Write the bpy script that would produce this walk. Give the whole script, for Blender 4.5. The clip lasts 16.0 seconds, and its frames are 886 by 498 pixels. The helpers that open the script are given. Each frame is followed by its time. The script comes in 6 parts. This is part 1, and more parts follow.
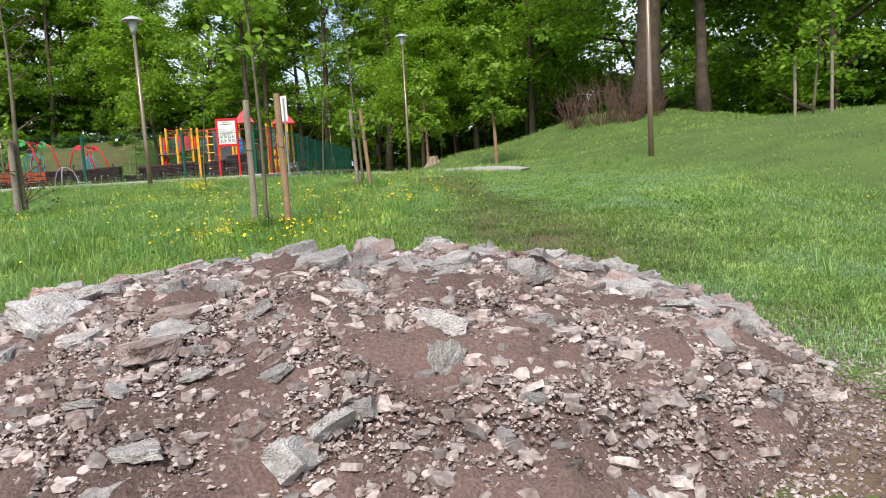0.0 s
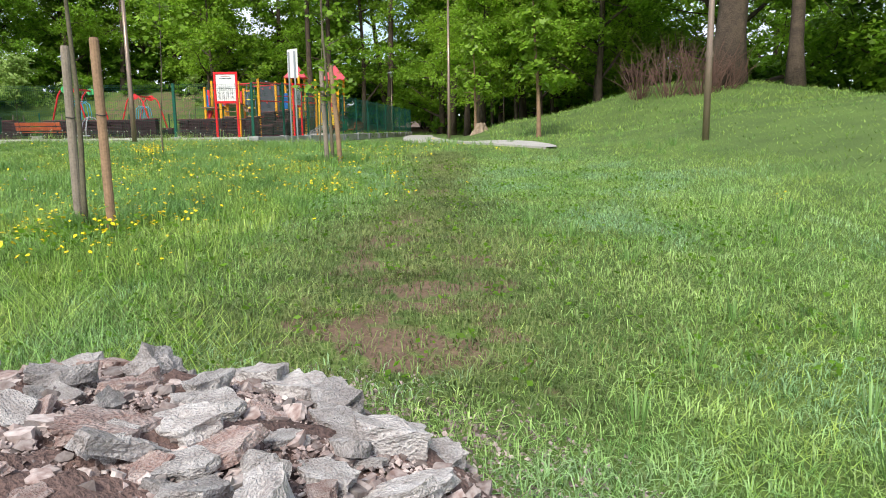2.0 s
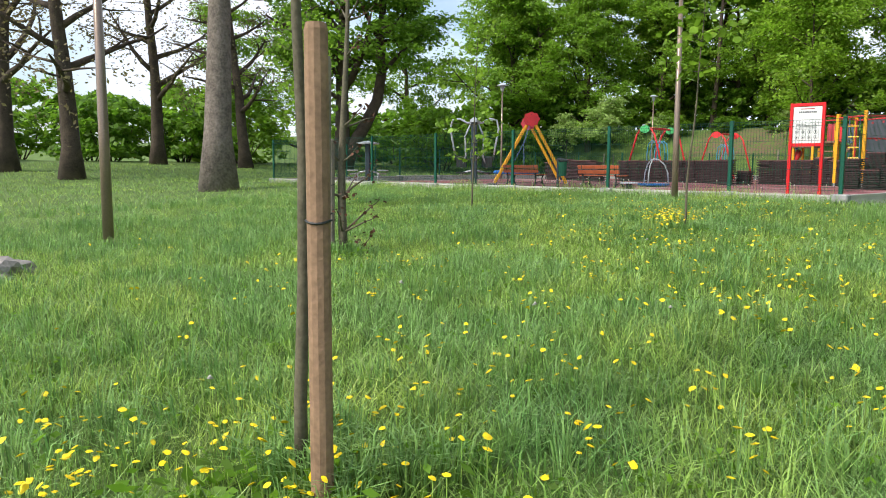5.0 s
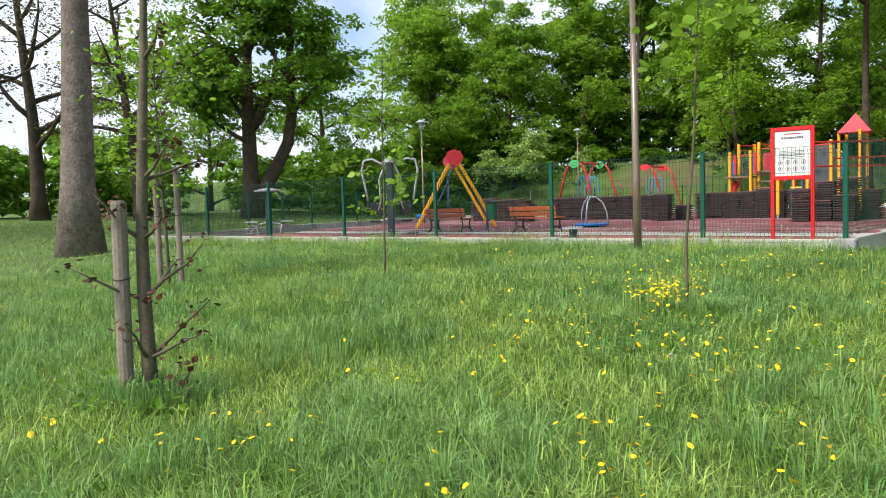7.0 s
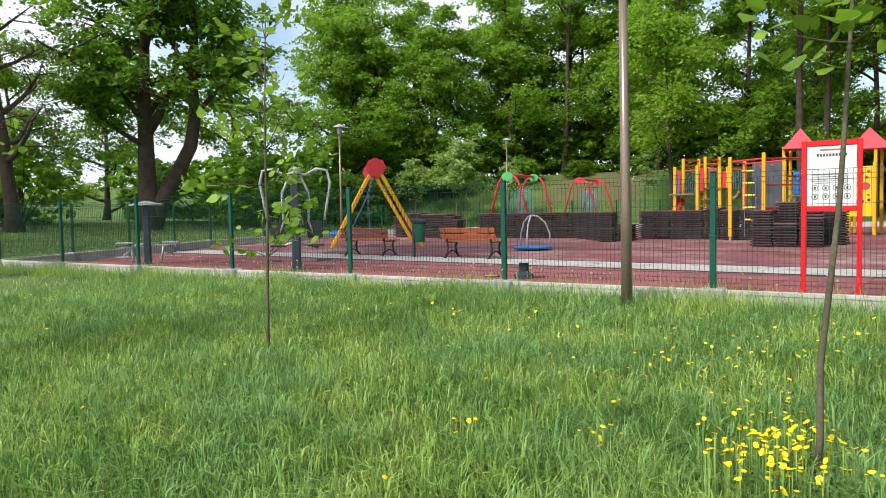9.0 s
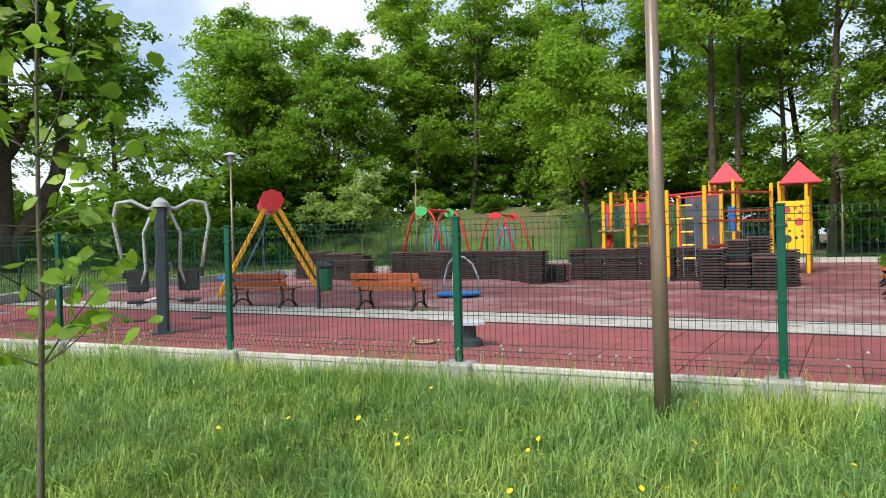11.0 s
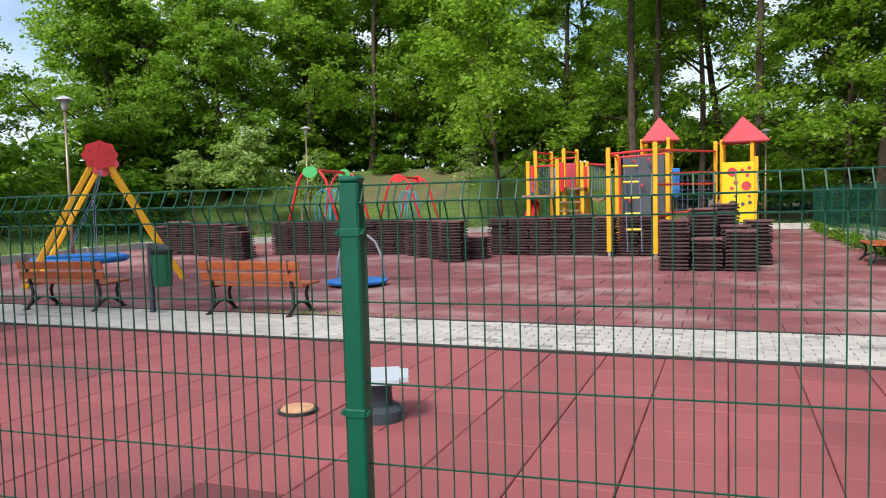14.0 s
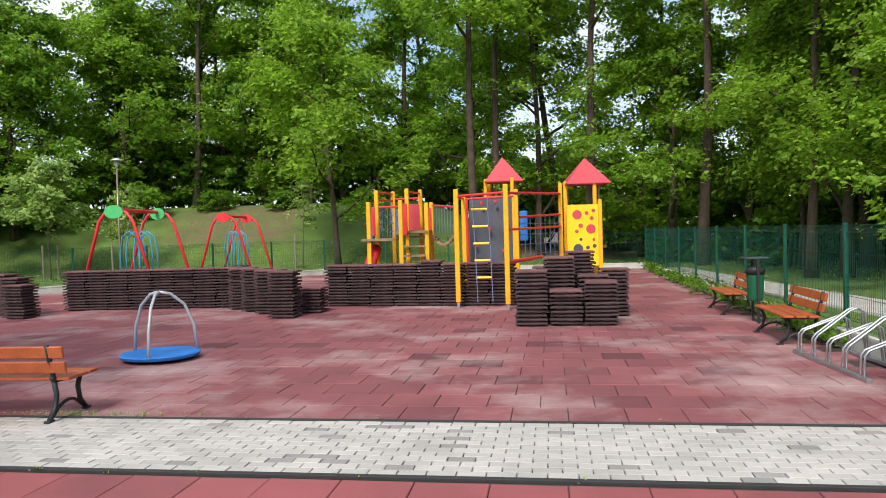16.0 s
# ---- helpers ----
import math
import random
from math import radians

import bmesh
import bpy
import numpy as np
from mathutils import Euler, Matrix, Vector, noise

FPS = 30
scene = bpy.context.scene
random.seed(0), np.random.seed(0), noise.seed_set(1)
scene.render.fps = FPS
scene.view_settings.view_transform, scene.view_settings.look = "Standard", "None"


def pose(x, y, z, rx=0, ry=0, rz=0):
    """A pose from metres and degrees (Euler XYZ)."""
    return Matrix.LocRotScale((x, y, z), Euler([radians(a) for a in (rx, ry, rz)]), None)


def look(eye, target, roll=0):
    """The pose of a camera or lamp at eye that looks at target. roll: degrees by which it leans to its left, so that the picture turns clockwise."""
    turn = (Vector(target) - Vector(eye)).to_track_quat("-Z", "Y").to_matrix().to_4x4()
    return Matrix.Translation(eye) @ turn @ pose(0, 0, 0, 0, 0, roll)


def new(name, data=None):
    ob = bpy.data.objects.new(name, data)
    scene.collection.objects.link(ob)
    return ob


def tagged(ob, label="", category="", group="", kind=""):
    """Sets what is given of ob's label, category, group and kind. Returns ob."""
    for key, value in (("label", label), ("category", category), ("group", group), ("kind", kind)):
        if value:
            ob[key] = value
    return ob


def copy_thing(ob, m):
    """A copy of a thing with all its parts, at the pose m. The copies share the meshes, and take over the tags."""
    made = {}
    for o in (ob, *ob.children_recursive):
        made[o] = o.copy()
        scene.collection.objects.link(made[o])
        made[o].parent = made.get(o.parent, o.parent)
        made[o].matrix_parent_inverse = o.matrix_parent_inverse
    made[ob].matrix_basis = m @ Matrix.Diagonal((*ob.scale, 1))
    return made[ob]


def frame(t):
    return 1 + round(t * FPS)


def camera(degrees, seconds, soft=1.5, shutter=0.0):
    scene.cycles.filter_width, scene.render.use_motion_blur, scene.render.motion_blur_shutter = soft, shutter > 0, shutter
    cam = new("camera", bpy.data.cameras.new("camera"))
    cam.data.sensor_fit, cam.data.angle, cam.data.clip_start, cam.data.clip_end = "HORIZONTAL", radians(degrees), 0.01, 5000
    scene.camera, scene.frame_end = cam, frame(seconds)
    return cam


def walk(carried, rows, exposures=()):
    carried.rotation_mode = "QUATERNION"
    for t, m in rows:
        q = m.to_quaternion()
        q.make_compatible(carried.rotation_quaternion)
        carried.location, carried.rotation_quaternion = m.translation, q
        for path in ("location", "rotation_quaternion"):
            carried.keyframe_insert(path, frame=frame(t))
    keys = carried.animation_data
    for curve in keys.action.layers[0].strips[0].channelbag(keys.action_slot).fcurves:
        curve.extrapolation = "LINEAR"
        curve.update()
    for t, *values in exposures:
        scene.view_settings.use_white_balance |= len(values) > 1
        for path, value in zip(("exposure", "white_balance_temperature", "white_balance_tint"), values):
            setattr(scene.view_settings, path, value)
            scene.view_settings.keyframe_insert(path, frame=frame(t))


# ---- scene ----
cam = camera(62.8, 16.0, soft=1.0)
PATH = [
    (0, (7.28, -19.856, 0.186), (7.474, -17.879, -0.044), -3.3),
    (0.5, (7.813, -19.397, 0.219), (7.801, -17.404, 0.052), -2.9),
    (1, (8.305, -18.73, 0.228), (8.346, -16.751, -0.059), -1.0),
    (1.5, (8.774, -18.05, 0.265), (8.676, -16.075, -0.034), -3.0),
    (2, (9.103, -17.284, 0.346), (9.069, -15.311, 0.021), -0.6),
    (2.5, (9.383, -16.533, 0.43), (9.225, -14.569, 0.085), -0.3),
    (3, (9.486, -15.692, 0.484), (9.061, -13.782, 0.072), 2.6),
    (3.5, (9.338, -14.873, 0.553), (8.588, -13.07, 0.121), 1.0),
    (4, (8.96, -14.132, 0.614), (7.749, -12.576, 0.281), 0.6),
    (4.5, (8.543, -13.481, 0.692), (7.237, -12.008, 0.34), -0.5),
    (5, (8.175, -12.872, 0.651), (6.766, -11.47, 0.424), 0.3),
    (7.3, (5.9, -10.142, 0.859), (4.657, -8.579, 0.742), -1.4),
    (7.5, (5.657, -9.868, 0.875), (4.418, -8.303, 0.761), -0.2),
    (8, (5.256, -9.24, 1.0), (4.082, -7.626, 0.874), -0.6),
    (8.5, (4.82, -8.628, 1.07), (3.696, -6.979, 0.942), -1.0),
    (11, (2.556, -5.667, 1.252), (1.7, -3.86, 1.234), -1.4),
    (11.5, (2.269, -5.02, 1.276), (1.58, -3.147, 1.15), -0.1),
    (12, (1.986, -4.443, 1.399), (1.356, -2.549, 1.263), 1.1),
    (12.5, (1.652, -3.855, 1.453), (1.101, -1.935, 1.347), -0.1),
    (13, (1.421, -3.294, 1.405), (0.755, -1.412, 1.295), -4.0),
    (13.5, (1.141, -2.591, 1.394), (0.484, -0.706, 1.285), -2.6),
    (14, (0.878, -1.936, 1.39), (0.283, -0.031, 1.262), -1.5),
    (14.5, (0.751, -1.359, 1.412), (0.277, 0.579, 1.282), -1.0),
    (15, (0.555, -0.768, 1.513), (0.227, 1.203, 1.434), -1.0),
    (15.5, (0.47, -0.365, 1.565), (0.247, 1.622, 1.524), -1.4),
    (16, (0.442, -0.149, 1.637), (0.287, 1.845, 1.592), -1.6),
]
walk(cam, [(t, look(eye, target, roll)) for t, eye, target, roll in PATH], [(0, 0.26), (2, 0.38), (2.6, 0.42), (3.5, 0.6), (4.5, 0.33), (5.2, 0.4), (7.5, 0.33), (10.5, 0.28), (12.5, 0.2), (13.7, 0.27), (14.5, 0.4), (15, 0.42), (15.5, 0.33), (16, 0.31)])

# ---- light ----
SUN_EL, SUN_ROT = radians(47), radians(196)
world = bpy.data.worlds.new("sky")
scene.world = world
world.use_nodes = True
wn, wl = world.node_tree.nodes, world.node_tree.links
wn.clear()
w_out, w_bg = wn.new("ShaderNodeOutputWorld"), wn.new("ShaderNodeBackground")
sky = wn.new("ShaderNodeTexSky")
sky.sky_type, sky.sun_disc = "NISHITA", False
sky.sun_elevation, sky.sun_rotation = SUN_EL, SUN_ROT
sky.air_density, sky.dust_density = 1.0, 2.0
w_tc, w_cl, w_ramp, w_mix = wn.new("ShaderNodeTexCoord"), wn.new("ShaderNodeTexNoise"), wn.new("ShaderNodeValToRGB"), wn.new("ShaderNodeMixRGB")
w_cl.inputs["Scale"].default_value, w_cl.inputs["Detail"].default_value = 3.2, 6
w_ramp.color_ramp.elements[0].position, w_ramp.color_ramp.elements[1].position = 0.40, 0.60
w_mix.inputs[2].default_value = (5.0, 5.4, 6.2, 1)
wl.new(w_tc.outputs["Generated"], w_cl.inputs["Vector"])
wl.new(w_cl.outputs["Fac"], w_ramp.inputs[0])
wl.new(w_ramp.outputs[0], w_mix.inputs[0])
wl.new(sky.outputs[0], w_mix.inputs[1])
wl.new(w_mix.outputs[0], w_bg.inputs[0])
w_bg.inputs[1].default_value = 0.175
wl.new(w_bg.outputs[0], w_out.inputs[0])
sun = new("sun", bpy.data.lights.new("sun", "SUN"))
sun.data.energy, sun.data.angle, sun.data.color = 3.1, radians(16), (1.0, 0.95, 0.87)
sun_dir = Vector((math.sin(SUN_ROT) * math.cos(SUN_EL), math.cos(SUN_ROT) * math.cos(SUN_EL), math.sin(SUN_EL)))
sun.rotation_mode = "QUATERNION"
sun.rotation_quaternion = sun_dir.to_track_quat("Z", "Y")

# ---- materials ----


def material(name, a, b=None, rough=0.7, metal=0.0, scale=8.0, fine=90.0, bump=0.15, depth=0.01, rand=0.0, spec=0.4, translucent=0.0, island=False, dust=None, odd=0.0, world=False, patch=None):
    """Two colours mixed by a broad and a fine noise, relief from the fine one, and a shift from piece to piece."""
    m = bpy.data.materials.new(name)
    m.use_nodes = True
    n, l = m.node_tree.nodes, m.node_tree.links
    p = n["Principled BSDF"]
    b = b or tuple(c * 0.72 for c in a)
    tc = n.new("ShaderNodeTexCoord")
    n1, n2 = n.new("ShaderNodeTexNoise"), n.new("ShaderNodeTexNoise")
    n1.inputs["Scale"].default_value, n1.inputs["Detail"].default_value = scale, 4
    n2.inputs["Scale"].default_value, n2.inputs["Detail"].default_value = fine, 3
    where = n.new("ShaderNodeNewGeometry").outputs["Position"] if dust or world else tc.outputs["Object"]
    l.new(where, n1.inputs["Vector"])
    l.new(where, n2.inputs["Vector"])
    add = n.new("ShaderNodeMath")
    add.operation = "MULTIPLY_ADD"
    add.inputs[1].default_value = 0.45
    l.new(n2.outputs["Fac"], add.inputs[0])
    half = n.new("ShaderNodeMath")
    half.operation = "MULTIPLY"
    half.inputs[1].default_value = 0.55
    l.new(n1.outputs["Fac"], half.inputs[0])
    l.new(half.outputs[0], add.inputs[2])
    ramp = n.new("ShaderNodeMapRange")
    ramp.inputs[1].default_value, ramp.inputs[2].default_value = 0.36, 0.64
    l.new(add.outputs[0], ramp.inputs[0])
    mix = n.new("ShaderNodeMixRGB")
    mix.inputs[1].default_value, mix.inputs[2].default_value = (*b, 1), (*a, 1)
    l.new(ramp.outputs[0], mix.inputs[0])
    colour = mix.outputs[0]
    if patch:
        tint, size, lo, hi, most = patch
        np_, mp, xp = n.new("ShaderNodeTexNoise"), n.new("ShaderNodeMapRange"), n.new("ShaderNodeMixRGB")
        np_.inputs["Scale"].default_value, np_.inputs["Detail"].default_value = size, 3
        l.new(where, np_.inputs["Vector"])
        mp.inputs[1].default_value, mp.inputs[2].default_value, mp.inputs[4].default_value = lo, hi, most
        l.new(np_.outputs["Fac"], mp.inputs[0])
        l.new(mp.outputs[0], xp.inputs[0])
        l.new(colour, xp.inputs[1])
        xp.inputs[2].default_value = (*tint, 1)
        colour = xp.outputs[0]
    if rand:
        src = n.new("ShaderNodeNewGeometry").outputs["Random Per Island"] if island else n.new("ShaderNodeObjectInfo").outputs["Random"]
        mr = n.new("ShaderNodeMapRange")
        mr.inputs[3].default_value, mr.inputs[4].default_value = 1 - rand, 1 + rand
        l.new(src, mr.inputs[0])
        hs = n.new("ShaderNodeHueSaturation")
        l.new(mr.outputs[0], hs.inputs["Value"])
        l.new(colour, hs.inputs["Color"])
        colour = hs.outputs[0]
        if odd:
            gt, mo = n.new("ShaderNodeMath"), n.new("ShaderNodeMixRGB")
            gt.operation = "GREATER_THAN"
            gt.inputs[1].default_value = 1 - odd
            mul = n.new("ShaderNodeMath")
            mul.operation = "FRACT"
            m7 = n.new("ShaderNodeMath")
            m7.operation = "MULTIPLY"
            m7.inputs[1].default_value = 7.31
            l.new(src, m7.inputs[0])
            l.new(m7.outputs[0], mul.inputs[0])
            l.new(mul.outputs[0], gt.inputs[0])
            l.new(gt.outputs[0], mo.inputs[0])
            mo.blend_type = "MULTIPLY"
            mo.inputs[2].default_value = (0.62, 0.62, 0.64, 1)
            l.new(colour, mo.inputs[1])
            colour = mo.outputs[0]
    if dust:
        nd, md, xd = n.new("ShaderNodeTexNoise"), n.new("ShaderNodeMapRange"), n.new("ShaderNodeMixRGB")
        nd.inputs["Scale"].default_value, nd.inputs["Detail"].default_value = 0.42, 7
        nd.inputs["Roughness"].default_value = 0.65
        l.new(where, nd.inputs["Vector"])
        md.inputs[1].default_value, md.inputs[2].default_value, md.inputs[4].default_value = 0.49, 0.67, 0.68
        l.new(nd.outputs["Fac"], md.inputs[0])
        l.new(md.outputs[0], xd.inputs[0])
        l.new(colour, xd.inputs[1])
        xd.inputs[2].default_value = (*dust, 1)
        colour = xd.outputs[0]
    l.new(colour, p.inputs["Base Color"])
    p.inputs["Roughness"].default_value, p.inputs["Metallic"].default_value = rough, metal
    p.inputs["Specular IOR Level"].default_value = spec
    if bump:
        bp = n.new("ShaderNodeBump")
        bp.inputs["Strength"].default_value, bp.inputs["Distance"].default_value = bump, depth
        l.new(n2.outputs["Fac"], bp.inputs["Height"])
        l.new(bp.outputs[0], p.inputs["Normal"])
    if translucent:
        tr, ms = n.new("ShaderNodeBsdfTranslucent"), n.new("ShaderNodeMixShader")
        l.new(colour, tr.inputs[0])
        ms.inputs[0].default_value = translucent
        l.new(p.outputs[0], ms.inputs[1])
        l.new(tr.outputs[0], ms.inputs[2])
        l.new(ms.outputs[0], n["Material Output"].inputs[0])
    return m


M_WIRE = material("green_coated_wire", (0.003, 0.07, 0.042), (0.002, 0.045, 0.028), rough=0.45, scale=3, fine=40, bump=0)
M_GREEN = material("green_coated_steel", (0.003, 0.092, 0.056), (0.0025, 0.07, 0.043), rough=0.38, scale=3, fine=40, bump=0.03)
M_CONCRETE = material("pale_concrete", (0.62, 0.60, 0.55), (0.45, 0.43, 0.39), rough=0.9, scale=2.2, fine=60, bump=0.3, rand=0.08)
M_BLOCK = material("grey_concrete_block", (0.40, 0.40, 0.39), (0.27, 0.27, 0.26), rough=0.95, scale=5, fine=70, bump=0.4, rand=0.08)
M_TILE = material("red_rubber", (0.25, 0.083, 0.088), (0.17, 0.058, 0.064), rough=0.85, scale=1.3, fine=180, bump=0.35, depth=0.004, rand=0.14, odd=0.06, spec=0.3, dust=(0.44, 0.33, 0.315))
M_TILE_FAR = material("red_rubber_far", (0.25, 0.083, 0.088), (0.17, 0.058, 0.064), rough=0.85, scale=0.5, fine=120, bump=0.35, depth=0.004, rand=0.14, odd=0.06, spec=0.3, island=True, dust=(0.44, 0.33, 0.315))
M_TILE_FRONT = material("cleaner_red_rubber", (0.315, 0.090, 0.094), (0.225, 0.068, 0.072), rough=0.85, scale=1.3, fine=180, bump=0.35, depth=0.004, rand=0.1, patch=((0.15, 0.06, 0.066), 0.55, 0.56, 0.68, 0.6), odd=0.06, world=True, spec=0.3)
M_TILE_FRONT_FAR = material("cleaner_red_rubber_far", (0.315, 0.090, 0.094), (0.225, 0.068, 0.072), rough=0.85, scale=0.5, fine=120, bump=0.35, depth=0.004, rand=0.1, patch=((0.15, 0.06, 0.066), 0.55, 0.56, 0.68, 0.6), odd=0.06, world=True, spec=0.3, island=True)
M_JOINT = material("dark_bedding", (0.07, 0.05, 0.045), rough=0.95, scale=4, bump=0.2)
M_PAVER = material("pale_paver", (0.46, 0.435, 0.40), (0.34, 0.325, 0.30), rough=0.9, scale=1.6, fine=110, bump=0.35, depth=0.004, rand=0.1, odd=0.06, world=True)
M_PAVER_FAR = material("pale_paver_far", (0.46, 0.435, 0.40), (0.34, 0.325, 0.30), rough=0.9, scale=1.6, fine=90, bump=0.35, depth=0.004, rand=0.1, island=True, odd=0.06, world=True)
M_EDGE = material("black_edging", (0.035, 0.035, 0.035), rough=0.8, scale=6, bump=0.2)
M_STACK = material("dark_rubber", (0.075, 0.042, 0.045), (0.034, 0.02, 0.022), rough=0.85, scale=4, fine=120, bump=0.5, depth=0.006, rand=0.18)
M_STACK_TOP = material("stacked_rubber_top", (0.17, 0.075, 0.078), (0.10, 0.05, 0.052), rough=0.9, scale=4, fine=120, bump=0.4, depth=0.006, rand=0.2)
M_YELLOW = material("yellow_paint", (0.86, 0.44, 0.015), (0.74, 0.34, 0.01), rough=0.5, scale=3, fine=30, bump=0.06)
M_YPANEL = material("yellow_plastic", (0.90, 0.62, 0.02), (0.82, 0.52, 0.015), rough=0.4, scale=2, fine=60, bump=0.03)
M_RED = material("red_paint", (0.74, 0.04, 0.045), (0.6, 0.03, 0.035), rough=0.45, scale=3, fine=40, bump=0.04)
M_ROOF = material("faded_red_panel", (0.58, 0.065, 0.085), (0.48, 0.05, 0.065), rough=0.55, scale=2, fine=50, bump=0.05)
M_BRIGHTRED = material("signal_red", (0.80, 0.012, 0.02), (0.70, 0.01, 0.016), rough=0.4, scale=3, fine=40, bump=0.03)
M_BLUE = material("blue_plastic", (0.02, 0.20, 0.60), (0.015, 0.14, 0.46), rough=0.5, scale=4, fine=60, bump=0.05)
M_LIGHTBLUE = material("light_blue_tube", (0.06, 0.38, 0.58), (0.05, 0.3, 0.48), rough=0.45, scale=4, bump=0.03)
M_LIME = material("lime_disc", (0.08, 0.50, 0.16), (0.06, 0.40, 0.12), rough=0.45, scale=4, bump=0.03)
M_SLATE = material("slate_panel", (0.075, 0.08, 0.10), (0.055, 0.06, 0.075), rough=0.6, scale=3, fine=60, bump=0.08)
M_WOODORANGE = material("varnished_plank", (0.45, 0.11, 0.035), (0.30, 0.068, 0.024), rough=0.4, scale=5, fine=45, bump=0.12, rand=0.12)
M_IRON = material("black_cast_iron", (0.022, 0.026, 0.026), rough=0.55, scale=8, fine=80, bump=0.2)
M_BIN = material("bin_green", (0.01, 0.115, 0.055), (0.008, 0.085, 0.04), rough=0.4, scale=3, bump=0.05)
M_DKSTEEL = material("dark_blue_steel", (0.045, 0.06, 0.075), (0.035, 0.045, 0.058), rough=0.45, scale=5, bump=0.04)
M_SILVER = material("galvanised", (0.50, 0.52, 0.53), (0.38, 0.40, 0.42), rough=0.38, metal=0.85, scale=9, fine=60, bump=0.05)
M_GREYPAINT = material("grey_tube", (0.52, 0.54, 0.55), (0.42, 0.44, 0.45), rough=0.4, metal=0.2, scale=5, bump=0.03)
M_POLE = material("brown_grey_pole", (0.30, 0.225, 0.175), (0.22, 0.165, 0.125), rough=0.28, metal=0.4, scale=2, fine=50, bump=0.06)
M_STAKE = material("weathered_stake", (0.34, 0.215, 0.13), (0.20, 0.125, 0.075), rough=0.85, scale=6, fine=50, bump=0.4)
M_OLDSTAKE = material("greyed_stake", (0.30, 0.25, 0.20), (0.18, 0.15, 0.12), rough=0.9, scale=6, fine=50, bump=0.4)
M_BARK = material("brown_bark", (0.105, 0.078, 0.055), (0.045, 0.033, 0.024), rough=0.95, scale=3, fine=22, bump=0.9, depth=0.04)
M_GREYBARK = material("grey_bark", (0.24, 0.20, 0.17), (0.11, 0.09, 0.075), rough=0.95, scale=4, fine=16, bump=0.9, depth=0.04)
M_TWIG = material("reddish_twig", (0.16, 0.09, 0.065), (0.09, 0.05, 0.04), rough=0.9, scale=5, bump=0)
M_YOUNGBARK = material("young_bark", (0.16, 0.14, 0.09), (0.08, 0.07, 0.045), rough=0.85, scale=8, fine=50, bump=0.4)
M_LEAF = material("spring_leaf", (0.27, 0.45, 0.037), (0.17, 0.325, 0.026), rough=0.5, scale=0.35, fine=3, bump=0, rand=0.4, translucent=0.62, island=True)
M_LEAF_DARK = material("dark_leaf", (0.20, 0.37, 0.03), (0.125, 0.26, 0.02), rough=0.5, scale=0.35, fine=3, bump=0, rand=0.4, translucent=0.62, island=True)
M_LEAF_OPEN = material("open_crown_leaf", (0.30, 0.48, 0.04), (0.21, 0.37, 0.03), rough=0.5, scale=0.35, fine=3, bump=0, rand=0.4, translucent=0.62, island=True)
M_LEAF_BRIGHT = material("young_leaf", (0.26, 0.42, 0.035), (0.17, 0.31, 0.025), rough=0.45, scale=1, fine=8, bump=0, rand=0.3, translucent=0.45, island=True)
M_LEAF_PALE = material("pale_young_leaf", (0.37, 0.50, 0.14), (0.26, 0.39, 0.09), rough=0.5, scale=1, fine=8, bump=0, rand=0.3, translucent=0.5, island=True)
M_LEAF_BUD = material("reddish_bud", (0.20, 0.19, 0.07), (0.13, 0.09, 0.05), rough=0.6, scale=1, fine=8, bump=0, rand=0.4, translucent=0.4, island=True)
M_LEAF_DEAD = material("withered_leaf", (0.11, 0.045, 0.025), rough=0.8, scale=5, bump=0, rand=0.3, island=True)
M_GRASS = material("grass_blade", (0.43, 0.55, 0.125), (0.135, 0.285, 0.055), rough=0.42, scale=1.1, fine=6, bump=0, rand=0.6, translucent=0.35, island=True, patch=((0.20, 0.37, 0.12), 0.85, 0.5, 0.6, 0.68))
M_MATTED = material("matted_blade", (0.42, 0.57, 0.19), (0.16, 0.32, 0.085), rough=0.5, scale=1.4, fine=7, bump=0, rand=0.55, translucent=0.3, island=True, patch=((0.30, 0.47, 0.25), 0.9, 0.48, 0.58, 0.8))
M_TUFT = material("tuft_blade", (0.26, 0.42, 0.12), (0.145, 0.29, 0.075), rough=0.45, scale=1.5, fine=9, bump=0, rand=0.35, translucent=0.3, island=True)
M_TRODDEN = material("trodden_blade", (0.27, 0.32, 0.11), (0.10, 0.15, 0.045), rough=0.7, scale=1.5, fine=9, bump=0, rand=0.35, translucent=0.2, island=True)
M_PETAL = material("dandelion_yellow", (0.92, 0.72, 0.01), (0.86, 0.60, 0.006), rough=0.6, scale=30, bump=0, rand=0.15, island=True)
M_SEED = material("dandelion_seed", (0.52, 0.50, 0.45), rough=0.9, scale=30, bump=0)
M_WHITE = material("white_board", (0.78, 0.78, 0.76), (0.72, 0.72, 0.70), rough=0.45, scale=3, bump=0.02)
M_PALEBLUE = material("pale_blue_grey_paint", (0.52, 0.57, 0.63), (0.40, 0.45, 0.5), rough=0.5, scale=5, bump=0.05)
M_INK = material("grey_print", (0.09, 0.09, 0.11), rough=0.6, scale=9, bump=0)
M_REDINK = material("red_print", (0.55, 0.05, 0.05), rough=0.6, scale=9, bump=0)
M_GLASS = material("lamp_glass", (0.45, 0.47, 0.47), rough=0.25, scale=6, bump=0)
M_ROPE = material("blue_rope", (0.16, 0.22, 0.36), rough=0.9, scale=40, bump=0.3)
M_RUBBLE = material("broken_concrete", (0.58, 0.55, 0.53), (0.28, 0.245, 0.23), rough=0.95, scale=1.2, fine=14, bump=1.0, depth=0.02, rand=0.25)
